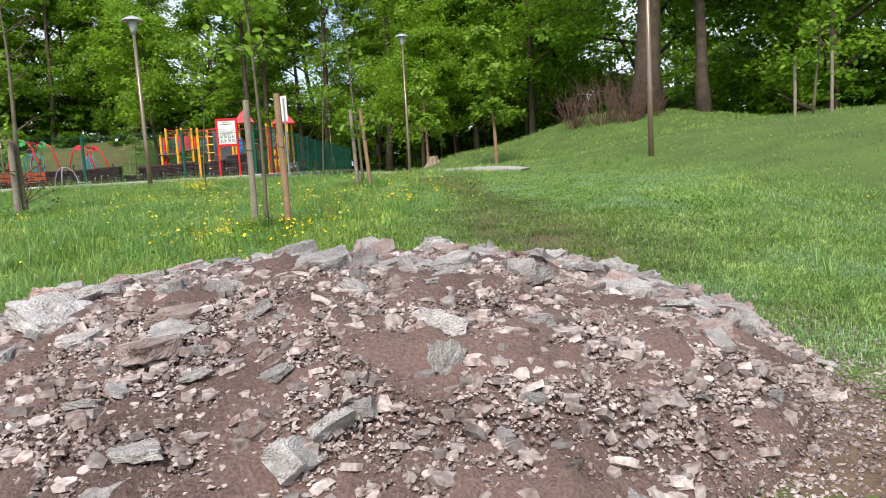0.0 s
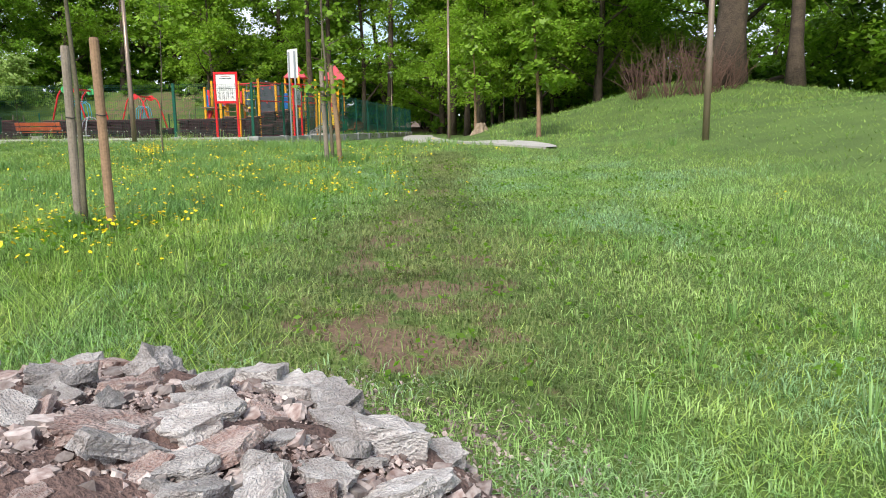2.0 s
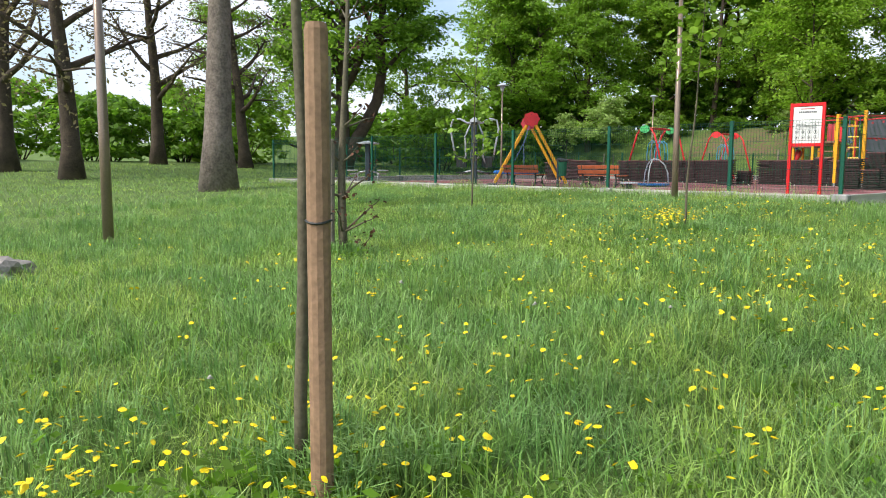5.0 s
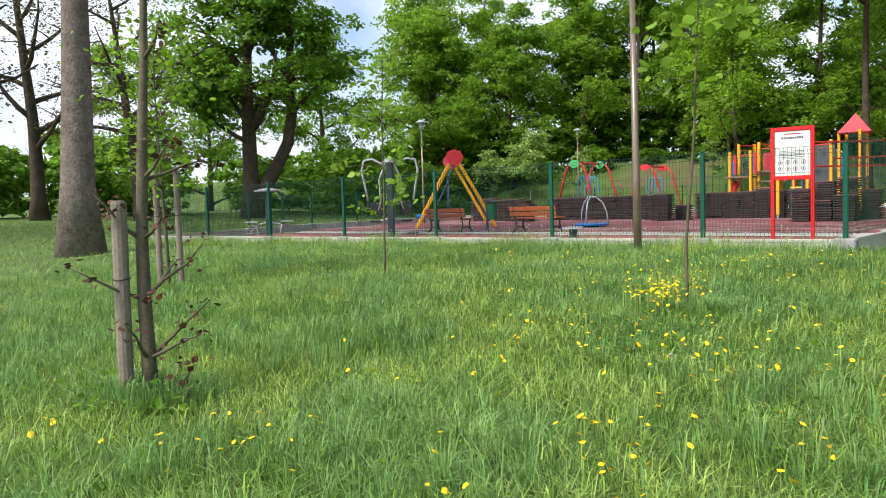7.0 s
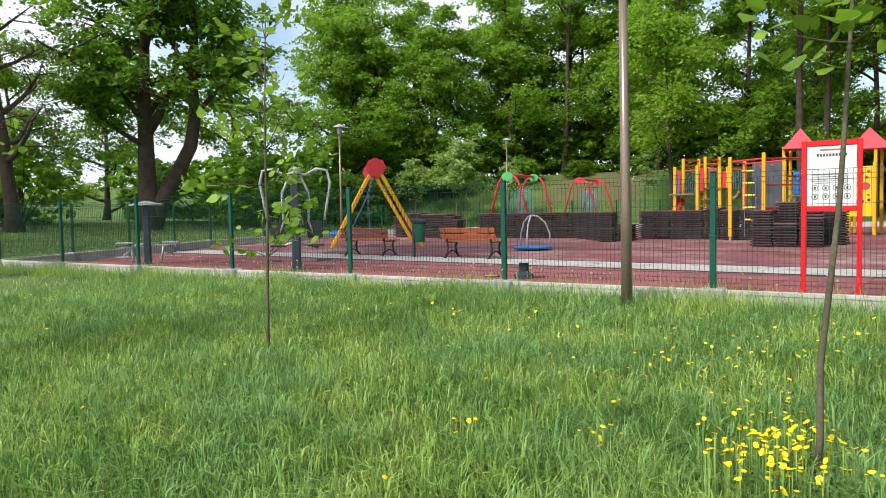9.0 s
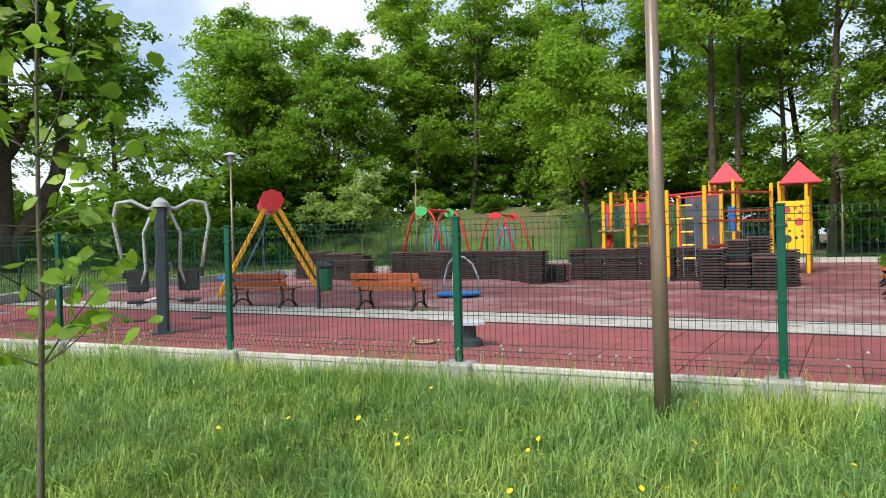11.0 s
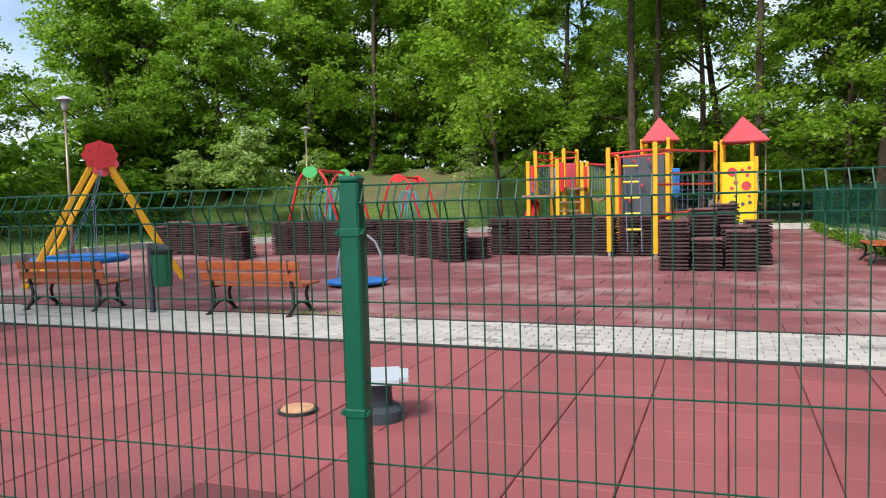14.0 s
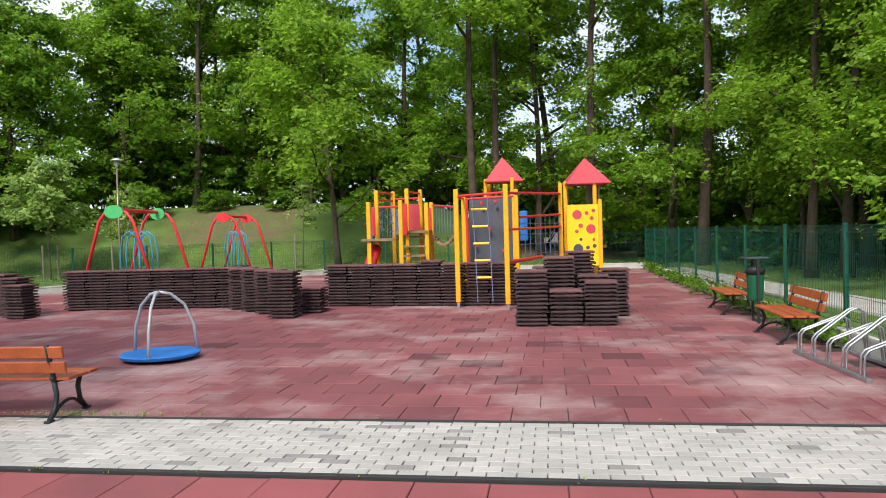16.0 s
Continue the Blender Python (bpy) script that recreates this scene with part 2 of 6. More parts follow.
M_RUBBLE_RED = material("reddish_rubble", (0.54, 0.455, 0.42), (0.26, 0.15, 0.125), rough=0.95, scale=1.2, fine=14, bump=1.0, depth=0.02, rand=0.25)
M_CHIPS = material("rubble_chips", (0.46, 0.41, 0.385), (0.18, 0.12, 0.105), rough=0.95, scale=5, fine=40, bump=0.6, depth=0.01, rand=0.6, island=True)
M_GRAVEL = material("reddish_gravel", (0.43, 0.36, 0.335), (0.13, 0.085, 0.075), rough=0.95, scale=3, fine=50, bump=0.5, depth=0.008, rand=0.6, island=True)
M_SOIL = material("brick_dust_soil", (0.22, 0.143, 0.122), (0.074, 0.047, 0.041), rough=1.0, scale=1.6, fine=75, bump=0.9, depth=0.02)
M_STONE = material("field_stone", (0.34, 0.31, 0.28), (0.2, 0.18, 0.16), rough=0.95, scale=4, fine=40, bump=0.7, depth=0.02)
M_WOODPALE = material("stump_wood", (0.36, 0.28, 0.20), (0.2, 0.145, 0.095), rough=0.9, scale=6, fine=30, bump=0.5)
M_ORANGE_CAP = material("rusty_cap", (0.62, 0.36, 0.20), (0.4, 0.2, 0.1), rough=0.7, scale=9, bump=0.2)

# ---- small builders ----


def part(name, bm, mat, parent=None, label="", smooth=False):
    me = bpy.data.meshes.new(name)
    bm.to_mesh(me)
    bm.free()
    for mt in (mat if isinstance(mat, (list, tuple)) else (mat,)):
        me.materials.append(mt)
    if smooth:
        me.polygons.foreach_set("use_smooth", [True] * len(me.polygons))
    ob = new(name, me)
    ob.parent = parent
    if label:
        ob["label"] = label
    return ob


def fast(name, verts, faces, mat, parent=None, smooth=False):
    """A mesh from an (n,3) array and an (m,k) array of equal faces."""
    verts, faces = np.asarray(verts, dtype=np.float32), np.asarray(faces, dtype=np.int32)
    me = bpy.data.meshes.new(name)
    k = faces.shape[1]
    me.vertices.add(len(verts))
    me.vertices.foreach_set("co", verts.ravel())
    me.loops.add(faces.size)
    me.loops.foreach_set("vertex_index", faces.ravel())
    me.polygons.add(len(faces))
    me.polygons.foreach_set("loop_start", np.arange(len(faces), dtype=np.int32) * k)
    me.update(calc_edges=True)
    me.polygons.foreach_set("use_smooth", [smooth] * len(faces))
    me.materials.append(mat)
    ob = new(name, me)
    ob.parent = parent
    return ob


def thing(name, x, y, z=0.0, rz=0.0, label="", category="", group="", kind=""):
    ob = new(name)
    ob.empty_display_size = 0.2
    ob.matrix_basis = pose(x, y, z, 0, 0, rz)
    return tagged(ob, label, category, group, kind)


def box(bm, c, s, rot=None, bev=0.0):
    r = bmesh.ops.create_cube(bm, size=1)
    vs = r["verts"]
    m = Matrix.Translation(c) @ (rot.to_4x4() if rot else Matrix.Identity(4)) @ Matrix.Diagonal((*s, 1))
    bmesh.ops.transform(bm, matrix=m, verts=vs)
    if bev:
        es = list({e for v in vs for e in v.link_edges})
        bmesh.ops.bevel(bm, geom=es, offset=bev, segments=1, affect="EDGES")
    return bm


def cube(c, s, rot=None, bev=0.0):
    return box(bmesh.new(), c, s, rot, bev)


def tube(bm, pts, r, n=8, closed=False):
    """A round tube along pts; r may be a list, one radius a point."""
    pts = [Vector(p) for p in pts]
    rs = r if isinstance(r, (list, tuple)) else [r] * len(pts)
    rings, ref = [], None
    for i, p in enumerate(pts):
        a = pts[i - 1] if i else (pts[-1] if closed else p)
        b = pts[i + 1] if i + 1 < len(pts) else (pts[0] if closed else p)
        d = (b - a).normalized()
        if ref is None:
            ref = d.orthogonal()
        ref = (ref - d * ref.dot(d)).normalized()
        side = d.cross(ref)
        rings.append([bm.verts.new(p + (ref * math.cos(2 * math.pi * k / n) + side * math.sin(2 * math.pi * k / n)) * rs[i]) for k in range(n)])
    for i in range(len(rings) - (0 if closed else 1)):
        a, b = rings[i], rings[(i + 1) % len(rings)]
        for k in range(n):
            bm.faces.new((a[k], a[(k + 1) % n], b[(k + 1) % n], b[k]))
    if not closed:
        bm.faces.new(rings[0][::-1])
        bm.faces.new(rings[-1])
    return bm


def pipe(pts, r, n=8, closed=False):
    return tube(bmesh.new(), pts, r, n, closed)


def disc(c, r, depth, axis="Z", n=24, ry=None, bev=0.0):
    bm = bmesh.new()
    bmesh.ops.create_cone(bm, cap_ends=True, segments=n, radius1=r, radius2=r, depth=depth)
    m = Matrix.Diagonal((1, (ry or r) / r, 1, 1))
    if axis == "Y":
        m = Matrix.Rotation(radians(90), 4, "X") @ m
    if axis == "X":
        m = Matrix.Rotation(radians(90), 4, "Y") @ m
    bmesh.ops.transform(bm, matrix=Matrix.Translation(c) @ m, verts=bm.verts)
    return bm


def arc(p0, p1, top, steps=10):
    """Points of a smooth hoop from p0 over top to p1."""
    p0, p1, top = Vector(p0), Vector(p1), Vector(top)
    c = 2 * top - (p0 + p1) / 2
    return [p0 * (1 - u) ** 2 + c * 2 * u * (1 - u) + p1 * u * u for u in [i / steps for i in range(steps + 1)]]


# ---- ground ----
YARD = [(4.36, 0.0), (6.3, 29.5), (-7.0, 30.3), (-17.5, 20.0), (-16.6, 9.0), (-12.6, 0.0)]


def smooth01(a, b, v):
    u = np.clip((v - a) / (b - a), 0, 1)
    return u * u * (3 - 2 * u)


def inside_yard(x, y):
    res = np.zeros(np.shape(x), dtype=bool)
    j = len(YARD) - 1
    for i in range(len(YARD)):
        (xi, yi), (xj, yj) = YARD[i], YARD[j]
        res ^= ((yi > y) != (yj > y)) & (x < (xj - xi) * (y - yi) / (yj - yi + 1e-9) + xi)
        j = i
    return res


def ripple(x, y):
    return (np.sin(x * 0.9 + 1.3 * np.sin(y * 0.7)) + np.sin(y * 1.1 + 1.7 * np.sin(x * 0.6 + 2))) * 0.5


def lawn(x, y):
    """Height of the ground."""
    x, y = np.asarray(x, dtype=float), np.asarray(y, dtype=float)
    z = 0.03 + 0.042 * np.minimum(y + 0.3, 0) + 0.055 * np.minimum(y + 12, 0)
    z = np.maximum(z, -1.5)
    z = np.where(y > 0, np.minimum(z, -0.03 + 0.06 * (1 - smooth01(0.1, 1.0, y))), z)
    east = smooth01(9.2, 16.5, x - 0.03 * y)
    z = z + east * 1.75 * np.exp(-((x - 18.8) ** 2 + (y - 9.5) ** 2) / 42)
    z = z + east * 1.15 * np.exp(-((x - 22) ** 2 + (y + 4) ** 2) / 70)
    z = z + 0.6 * smooth01(8.8, 11.5, x) * np.exp(-((x - 12) ** 2 + (y - 12) ** 2) / 34)
    z = z + 3.6 * smooth01(31.5, 42, y) * (1 - smooth01(-5, 4, x)) + 0.6 * smooth01(31, 45, y) * smooth01(-5, 4, x)
    z = z + 0.9 * smooth01(20, 40, -x)
    z = z + 0.03 * ripple(x, y) * smooth01(0.3, 2.0, -y)
    return z


# muddy spots: x, y and half sizes
MUD = [(8.9, -14.05, 0.45, 0.28), (8.5, -13.8, 0.4, 0.22), (8.95, -13.25, 0.3, 0.25), (9.35, -13.25, 0.2, 0.22), (8.47, -12.65, 0.25, 0.2), (9.28, -12.6, 0.18, 0.2), (8.6, -12.1, 0.2, 0.22), (7.85, -13.65, 0.25, 0.15),
       (9.42, -10.5, 0.2, 0.25), (8.66, -11.3, 0.2, 0.3), (9.0, -6.4, 0.3, 0.5), (9.5, -14.6, 0.2, 0.2), (9.9, -15.9, 0.25, 0.25), (8.9, -9.2, 0.2, 0.4)]


def worn(x, y):
    """0 to 1: how bare the trodden track across the lawn is."""
    mid = np.interp(y, [-14.2, -13.4, -12.4, -11.4, -10.4, -6.4, -3.0], [8.95, 8.8, 8.85, 8.75, 8.95, 8.9, 8.9])
    half = 0.46 + 0.62 * smooth01(-9.5, -13.0, y)
    t = np.exp(-((x - mid) / half) ** 2) * smooth01(-14.9, -14.0, y) * (1 - smooth01(-4.5, -2.5, y))
    mud = np.zeros_like(np.asarray(x, dtype=float))
    for cx, cy, sx, sy in MUD:
        mud = np.maximum(mud, np.exp(-(((x - cx) / sx) ** 2 + ((y - cy) / sy) ** 2)))
    apron = 1.5 * np.exp(-((x - 9.0) / 0.65) ** 2 - ((y + 17.35) / 0.75) ** 2)
    return np.clip(t * 0.36 + mud * 0.21 + apron * 0.5, 0, 1)


def path_mid(y):
    """Middle of the paved footpath at depth y."""
    return 6.7 + 2.7 * math.exp(-max(y + 1.0, 0) / 14.0) + 1.6 * float(smooth01(1.0, -3.2, np.array(y)))


def axis_steps(lo, hi, fine_lo, fine_hi, step):
    a = list(np.arange(fine_lo, fine_hi + 1e-6, step))
    s, v = step, fine_hi
    while v < hi:
        s *= 1.22
        v += s
        a.append(v)
    s, v = step, fine_lo
    while v > lo:
        s *= 1.22
        v -= s
        a.insert(0, v)
    return a


gx = np.array(sorted(set(np.round(axis_steps(-900, 900, -19, 24, 0.5) + list(np.arange(5, 12, 0.125)), 4))))
gy = np.array(sorted(axis_steps(-900, 900, -23, 44, 0.5) + list(np.arange(-17.05, -4, 0.125)) + [-0.07, 0.06]))
GX, GY = np.meshgrid(gx, gy)
GZ = lawn(GX, GY)
GZ = np.where(inside_yard(GX, GY - 0.04), -0.25, GZ)
nx, ny = len(gx), len(gy)
idx = np.arange(nx * ny).reshape(ny, nx)
gf = np.stack([idx[:-1, :-1], idx[:-1, 1:], idx[1:, 1:], idx[1:, :-1]], -1).reshape(-1, 4)


def ground_material():
    m = material("lawn_soil", (0.115, 0.185, 0.036), (0.06, 0.10, 0.022), rough=0.95, scale=0.9, fine=35, bump=0.6, depth=0.03)
    n, l = m.node_tree.nodes, m.node_tree.links
    p = n["Principled BSDF"]
    old = p.inputs["Base Color"].links[0].from_socket
    at = n.new("ShaderNodeAttribute")
    at.attribute_name = "bare"
    ns = n.new("ShaderNodeTexNoise")
    ns.inputs["Scale"].default_value, ns.inputs["Detail"].default_value = 5.0, 6
    tc = n.new("ShaderNodeTexCoord")
    l.new(tc.outputs["Object"], ns.inputs["Vector"])
    ad = n.new("ShaderNodeMath")
    ad.operation = "ADD"
    l.new(at.outputs["Fac"], ad.inputs[0])
    l.new(ns.outputs["Fac"], ad.inputs[1])
    mr = n.new("ShaderNodeMapRange")
    mr.inputs[1].default_value, mr.inputs[2].default_value = 0.85, 0.95
    l.new(ad.outputs[0], mr.inputs[0])
    soil = n.new("ShaderNodeTexNoise")
    soil.inputs["Scale"].default_value = 14
    l.new(tc.outputs["Object"], soil.inputs["Vector"])
    sm = n.new("ShaderNodeMixRGB")
    sm.inputs[1].default_value, sm.inputs[2].default_value = (0.085, 0.054, 0.034, 1), (0.21, 0.14, 0.092, 1)
    l.new(soil.outputs["Fac"], sm.inputs[0])
    mx = n.new("ShaderNodeMixRGB")
    l.new(mr.outputs[0], mx.inputs[0])
    l.new(old, mx.inputs[1])
    l.new(sm.outputs[0], mx.inputs[2])
    l.new(mx.outputs[0], p.inputs["Base Color"])
    return m


ground = fast("ground", np.stack([GX.ravel(), GY.ravel(), GZ.ravel()], -1), gf, ground_material(), smooth=True)
bare = worn(GX, GY)
bank = smooth01(34, 36.5, GY) * (1 - smooth01(40, 44, GY)) * (1 - smooth01(-11, -8, GX)) * smooth01(-20, -16, GX)
forest = np.clip(smooth01(32, 38, GY) * smooth01(-4, 3, GX) + smooth01(43, 47, GY), 0, 1)
bare = np.maximum(bare, np.maximum(bank * 0.41, forest * 0.6)).ravel().astype(np.float32)
ground.data.attributes.new("bare", "FLOAT", "POINT").data.foreach_set("value", bare)
tagged(ground, "sloping park lawn of uneven green grass with a worn earth track", "ground", kind="structure")

# ---- trees ----


def limb_path(rng, p, d, length, steps, wander, lift=0.0):
    pts, p, d = [Vector(p)], Vector(p), Vector(d).normalized()
    for _ in range(steps):
        d = (d + Vector((rng.uniform(-1, 1), rng.uniform(-1, 1), rng.uniform(-0.6, 0.8))) * wander + Vector((0, 0, lift))).normalized()
        p = p + d * (length / steps)
        pts.append(p.copy())
    return pts


def leaf_cloud(seed, centres, per, spread, size, rounded=False):
    """Leaves as small folded diamonds scattered round the centres."""
    r = np.random.RandomState(seed)
    c = np.repeat(np.asarray(centres, dtype=float), per, axis=0)
    n = len(c)
    c = c + r.normal(0, 1, (n, 3)) * np.array([spread, spread, spread * 0.55])
    u = r.normal(0, 1, (n, 3))
    u[:, 2] *= 0.45
    u /= np.linalg.norm(u, axis=1)[:, None]
    w = np.cross(u, r.normal(0, 1, (n, 3)) * np.array([0.6, 0.6, 1.0]))
    w /= np.linalg.norm(w, axis=1)[:, None] + 1e-6
    s = (size * r.uniform(0.6, 1.4, n))[:, None]
    if rounded:
        fold = np.cross(u, w) * s * 0.12
        v = np.stack([c - u * s, c - u * s * 0.55 + w * s * 0.62 + fold, c + u * s * 0.1 + w * s * 0.7 + fold, c + u * s * 1.05, c + u * s * 0.1 - w * s * 0.7 + fold, c - u * s * 0.55 - w * s * 0.62 + fold], 1).reshape(-1, 3)
        return v, np.arange(n * 6).reshape(n, 6)
    v = np.stack([c - u * s, c + w * s * 0.55 - u * s * 0.1, c + u * s, c - w * s * 0.55 + u * s * 0.1], 1).reshape(-1, 3)
    f = np.arange(n * 4).reshape(n, 4)
    return v, f


def leaf_sprays(seed, centres, heads, per, length, size):
    """Leaves in flat drooping sprays: each starts at a centre and reaches outwards along its heading, most leaves facing up."""
    r = np.random.RandomState(seed)
    c, d = np.repeat(np.asarray(centres, dtype=float), per, axis=0), np.repeat(np.asarray(heads, dtype=float), per, axis=0)
    ln = np.repeat(length * r.uniform(0.65, 1.35, len(centres)), per)
    n = len(c)
    d /= np.linalg.norm(d, axis=1)[:, None] + 1e-6
    side = np.stack([-d[:, 1], d[:, 0], np.zeros(n)], -1)
    side /= np.linalg.norm(side, axis=1)[:, None] + 1e-6
    u = r.uniform(-0.3, 1.0, n)
    v = r.normal(0, 0.34, n) * (1.15 - 0.7 * np.abs(u))
    c = c + d * (u * ln)[:, None] + side * (v * ln)[:, None]
    c[:, 2] += ln * (-0.24 * u * u - 0.2 * np.abs(v) + r.normal(0, 0.12, n))
    nrm = np.array([0, 0, 1.0]) + 0.55 * d + r.normal(0, 0.58, (n, 3))
    nrm /= np.linalg.norm(nrm, axis=1)[:, None]
    a = d + r.normal(0, 0.7, (n, 3))
    a -= nrm * (a * nrm).sum(1)[:, None]
    a /= np.linalg.norm(a, axis=1)[:, None] + 1e-6
    w = np.cross(nrm, a)
    s = (size * r.uniform(0.55, 1.4, n))[:, None]
    v4 = np.stack([c - a * s, c + w * s * 0.58 - a * s * 0.1, c + a * s, c - w * s * 0.58 - a * s * 0.1], 1).reshape(-1, 3)
    return v4, np.arange(n * 4).reshape(n, 4)


def make_tree(name, seed, height, crown, trunk_r, clear, clusters, per, leaf, label, mat_leaf, mat_bark, spread=0.75, lean=0.04, forks=11, category="tree", group="park trees", limb=1.0, leaf_from=0.0):
    rng = random.Random(seed)
    t = thing(name, 0, 0, 0, 0, label, category, group)
    bm = bmesh.new()
    stem = limb_path(rng, (0, 0, -0.35), (rng.uniform(-lean, lean), rng.uniform(-lean, lean), 1), height * 0.93, 9, 0.05)
    rad = [trunk_r * (1.45 if i == 0 else 1.0 - 0.85 * (i / 9) ** 0.9) for i in range(10)]
    tube(bm, stem, rad, 10)
    tips = []
    for k in range(forks):
        u = clear + (1 - clear) * (k + 0.3) / forks
        i = min(8, int(u * 9))
        p = stem[i].lerp(stem[i + 1], u * 9 - i)
        a = k * 2.4 + rng.uniform(-0.4, 0.4)
        ln = crown * (1.15 - 0.75 * max(0, (u - clear) / (1 - clear))) * rng.uniform(0.75, 1.15)
        pts = limb_path(rng, p, (math.cos(a), math.sin(a), rng.uniform(0.15, 0.75)), ln, 5, 0.22, 0.05)
        r0 = trunk_r * (0.5 - 0.3 * u) * limb
        tube(bm, pts, [r0 * (1 - 0.8 * j / 5) for j in range(6)], 6)
        tips += pts[2:]
        for j in (2, 3, 4):
            b = rng.uniform(0, 6.28)
            q = limb_path(rng, pts[j], (math.cos(b), math.sin(b), rng.uniform(-0.2, 0.6)), ln * 0.45, 3, 0.3)
            tube(bm, q, [r0 * 0.35, r0 * 0.25, r0 * 0.15, r0 * 0.06], 5)
            tips += q[2:]
    tips.append(stem[-1])
    part("trunk", bm, mat_bark, t, smooth=True)
    cs, heads = [], []
    for _ in range(int(clusters * 1.7)):
        p = rng.choice(tips)
        if p.z < height * leaf_from and rng.random() < 0.93:
            continue
        i = min(9, max(0, int(p.z / height * 10)))
        out = Vector((p.x - stem[i].x, p.y - stem[i].y, 0)).normalized()
        cs.append((p.x + rng.gauss(0, crown * 0.09), p.y + rng.gauss(0, crown * 0.09), p.z + rng.gauss(0, crown * 0.08)))
        heads.append((out.x + rng.gauss(0, 0.55), out.y + rng.gauss(0, 0.55), rng.gauss(0.05, 0.22)))
    v, f = leaf_sprays(seed, cs, heads, int(per * 0.6), spread * 1.8, leaf)
    fast("crown", v, f, mat_leaf, t)
    return t


def make_shrub(name, seed, height, width, clusters, per, leaf, label, mat_leaf, group="undergrowth"):
    rng = random.Random(seed)
    t = thing(name, 0, 0, 0, 0, label, "shrub", group)
    bm = bmesh.new()
    cs = []
    for k in range(9):
        a = k * 2.4
        pts = limb_path(rng, (0.2 * math.cos(a), 0.2 * math.sin(a), -0.2), (math.cos(a) * 0.5, math.sin(a) * 0.5, 1), height * rng.uniform(0.7, 1.05), 5, 0.2)
        tube(bm, pts, [0.035, 0.03, 0.024, 0.018, 0.012, 0.005], 5)
    part("stem", bm, M_BARK, t, smooth=True)
    for _ in range(clusters):
        a, u = rng.uniform(0, 6.28), rng.uniform(0.05, 1.0)
        rr = width * math.sqrt(max(0.05, 1 - (u - 0.35) ** 2 * 1.9)) * rng.uniform(0.2, 1.0)
        cs.append((rr * math.cos(a), rr * math.sin(a), height * u))
    v, f = leaf_sprays(seed, cs, [(c[0] + rng.gauss(0, 0.5), c[1] + rng.gauss(0, 0.5), 0.2) for c in cs], per, 0.8, leaf)
    fast("foliage", v, f, mat_leaf, t)
    return t


def gz(x, y):
    return float(lawn(x, y))


def place(ob, x, y, rz=0.0, s=1.0, first=False):
    m = pose(x, y, gz(x, y), 0, 0, rz) @ Matrix.Scale(s, 4)
    if first:
        ob.matrix_basis = m
        return ob
    c = copy_thing(ob, pose(x, y, gz(x, y), 0, 0, rz))
    c.scale = (s, s, s)
    return c


LBL = "tall broadleaf park tree with fresh spring green crown"
LBD = "tall dark-stemmed woodland tree with dense green crown"
kinds = [
    make_tree("tree", 11, 19, 5.2, 0.30, 0.16, 165, 118, 0.142, LBL, M_LEAF, M_BARK),
    make_tree("tree", 12, 21, 4.6, 0.27, 0.22, 150, 118, 0.142, LBD, M_LEAF_OPEN, M_BARK),
    make_tree("tree", 13, 17, 5.6, 0.32, 0.12, 175, 118, 0.142, LBL, M_LEAF, M_BARK),
    make_tree("tree", 14, 23, 4.4, 0.24, 0.30, 140, 118, 0.14, LBD, M_LEAF_OPEN, M_BARK, lean=0.1),
]
kinds.append(make_tree("tree", 15, 16, 6.2, 0.30, 0.04, 200, 122, 0.14, "low-branched broadleaf tree with bright leaves down to the ground", M_LEAF, M_BARK, forks=14))
kinds.append(make_tree("tree", 16, 20, 4.0, 0.19, 0.10, 105, 200, 0.10, "slender dark-stemmed woodland tree with an open bright crown", M_LEAF_OPEN, M_BARK, forks=13, lean=0.06))
kinds.append(make_tree("tree", 17, 24, 3.6, 0.23, 0.46, 105, 100, 0.135, "tall clear-stemmed woodland tree with a dark trunk", M_LEAF_OPEN, M_BARK, forks=12, lean=0.05))
kinds.append(make_tree("tree", 18, 13, 3.4, 0.15, 0.20, 120, 120, 0.115, "bright young broadleaf tree behind the yard fence", M_LEAF_OPEN, M_BARK, forks=13))
used = set()
rng = random.Random(5)
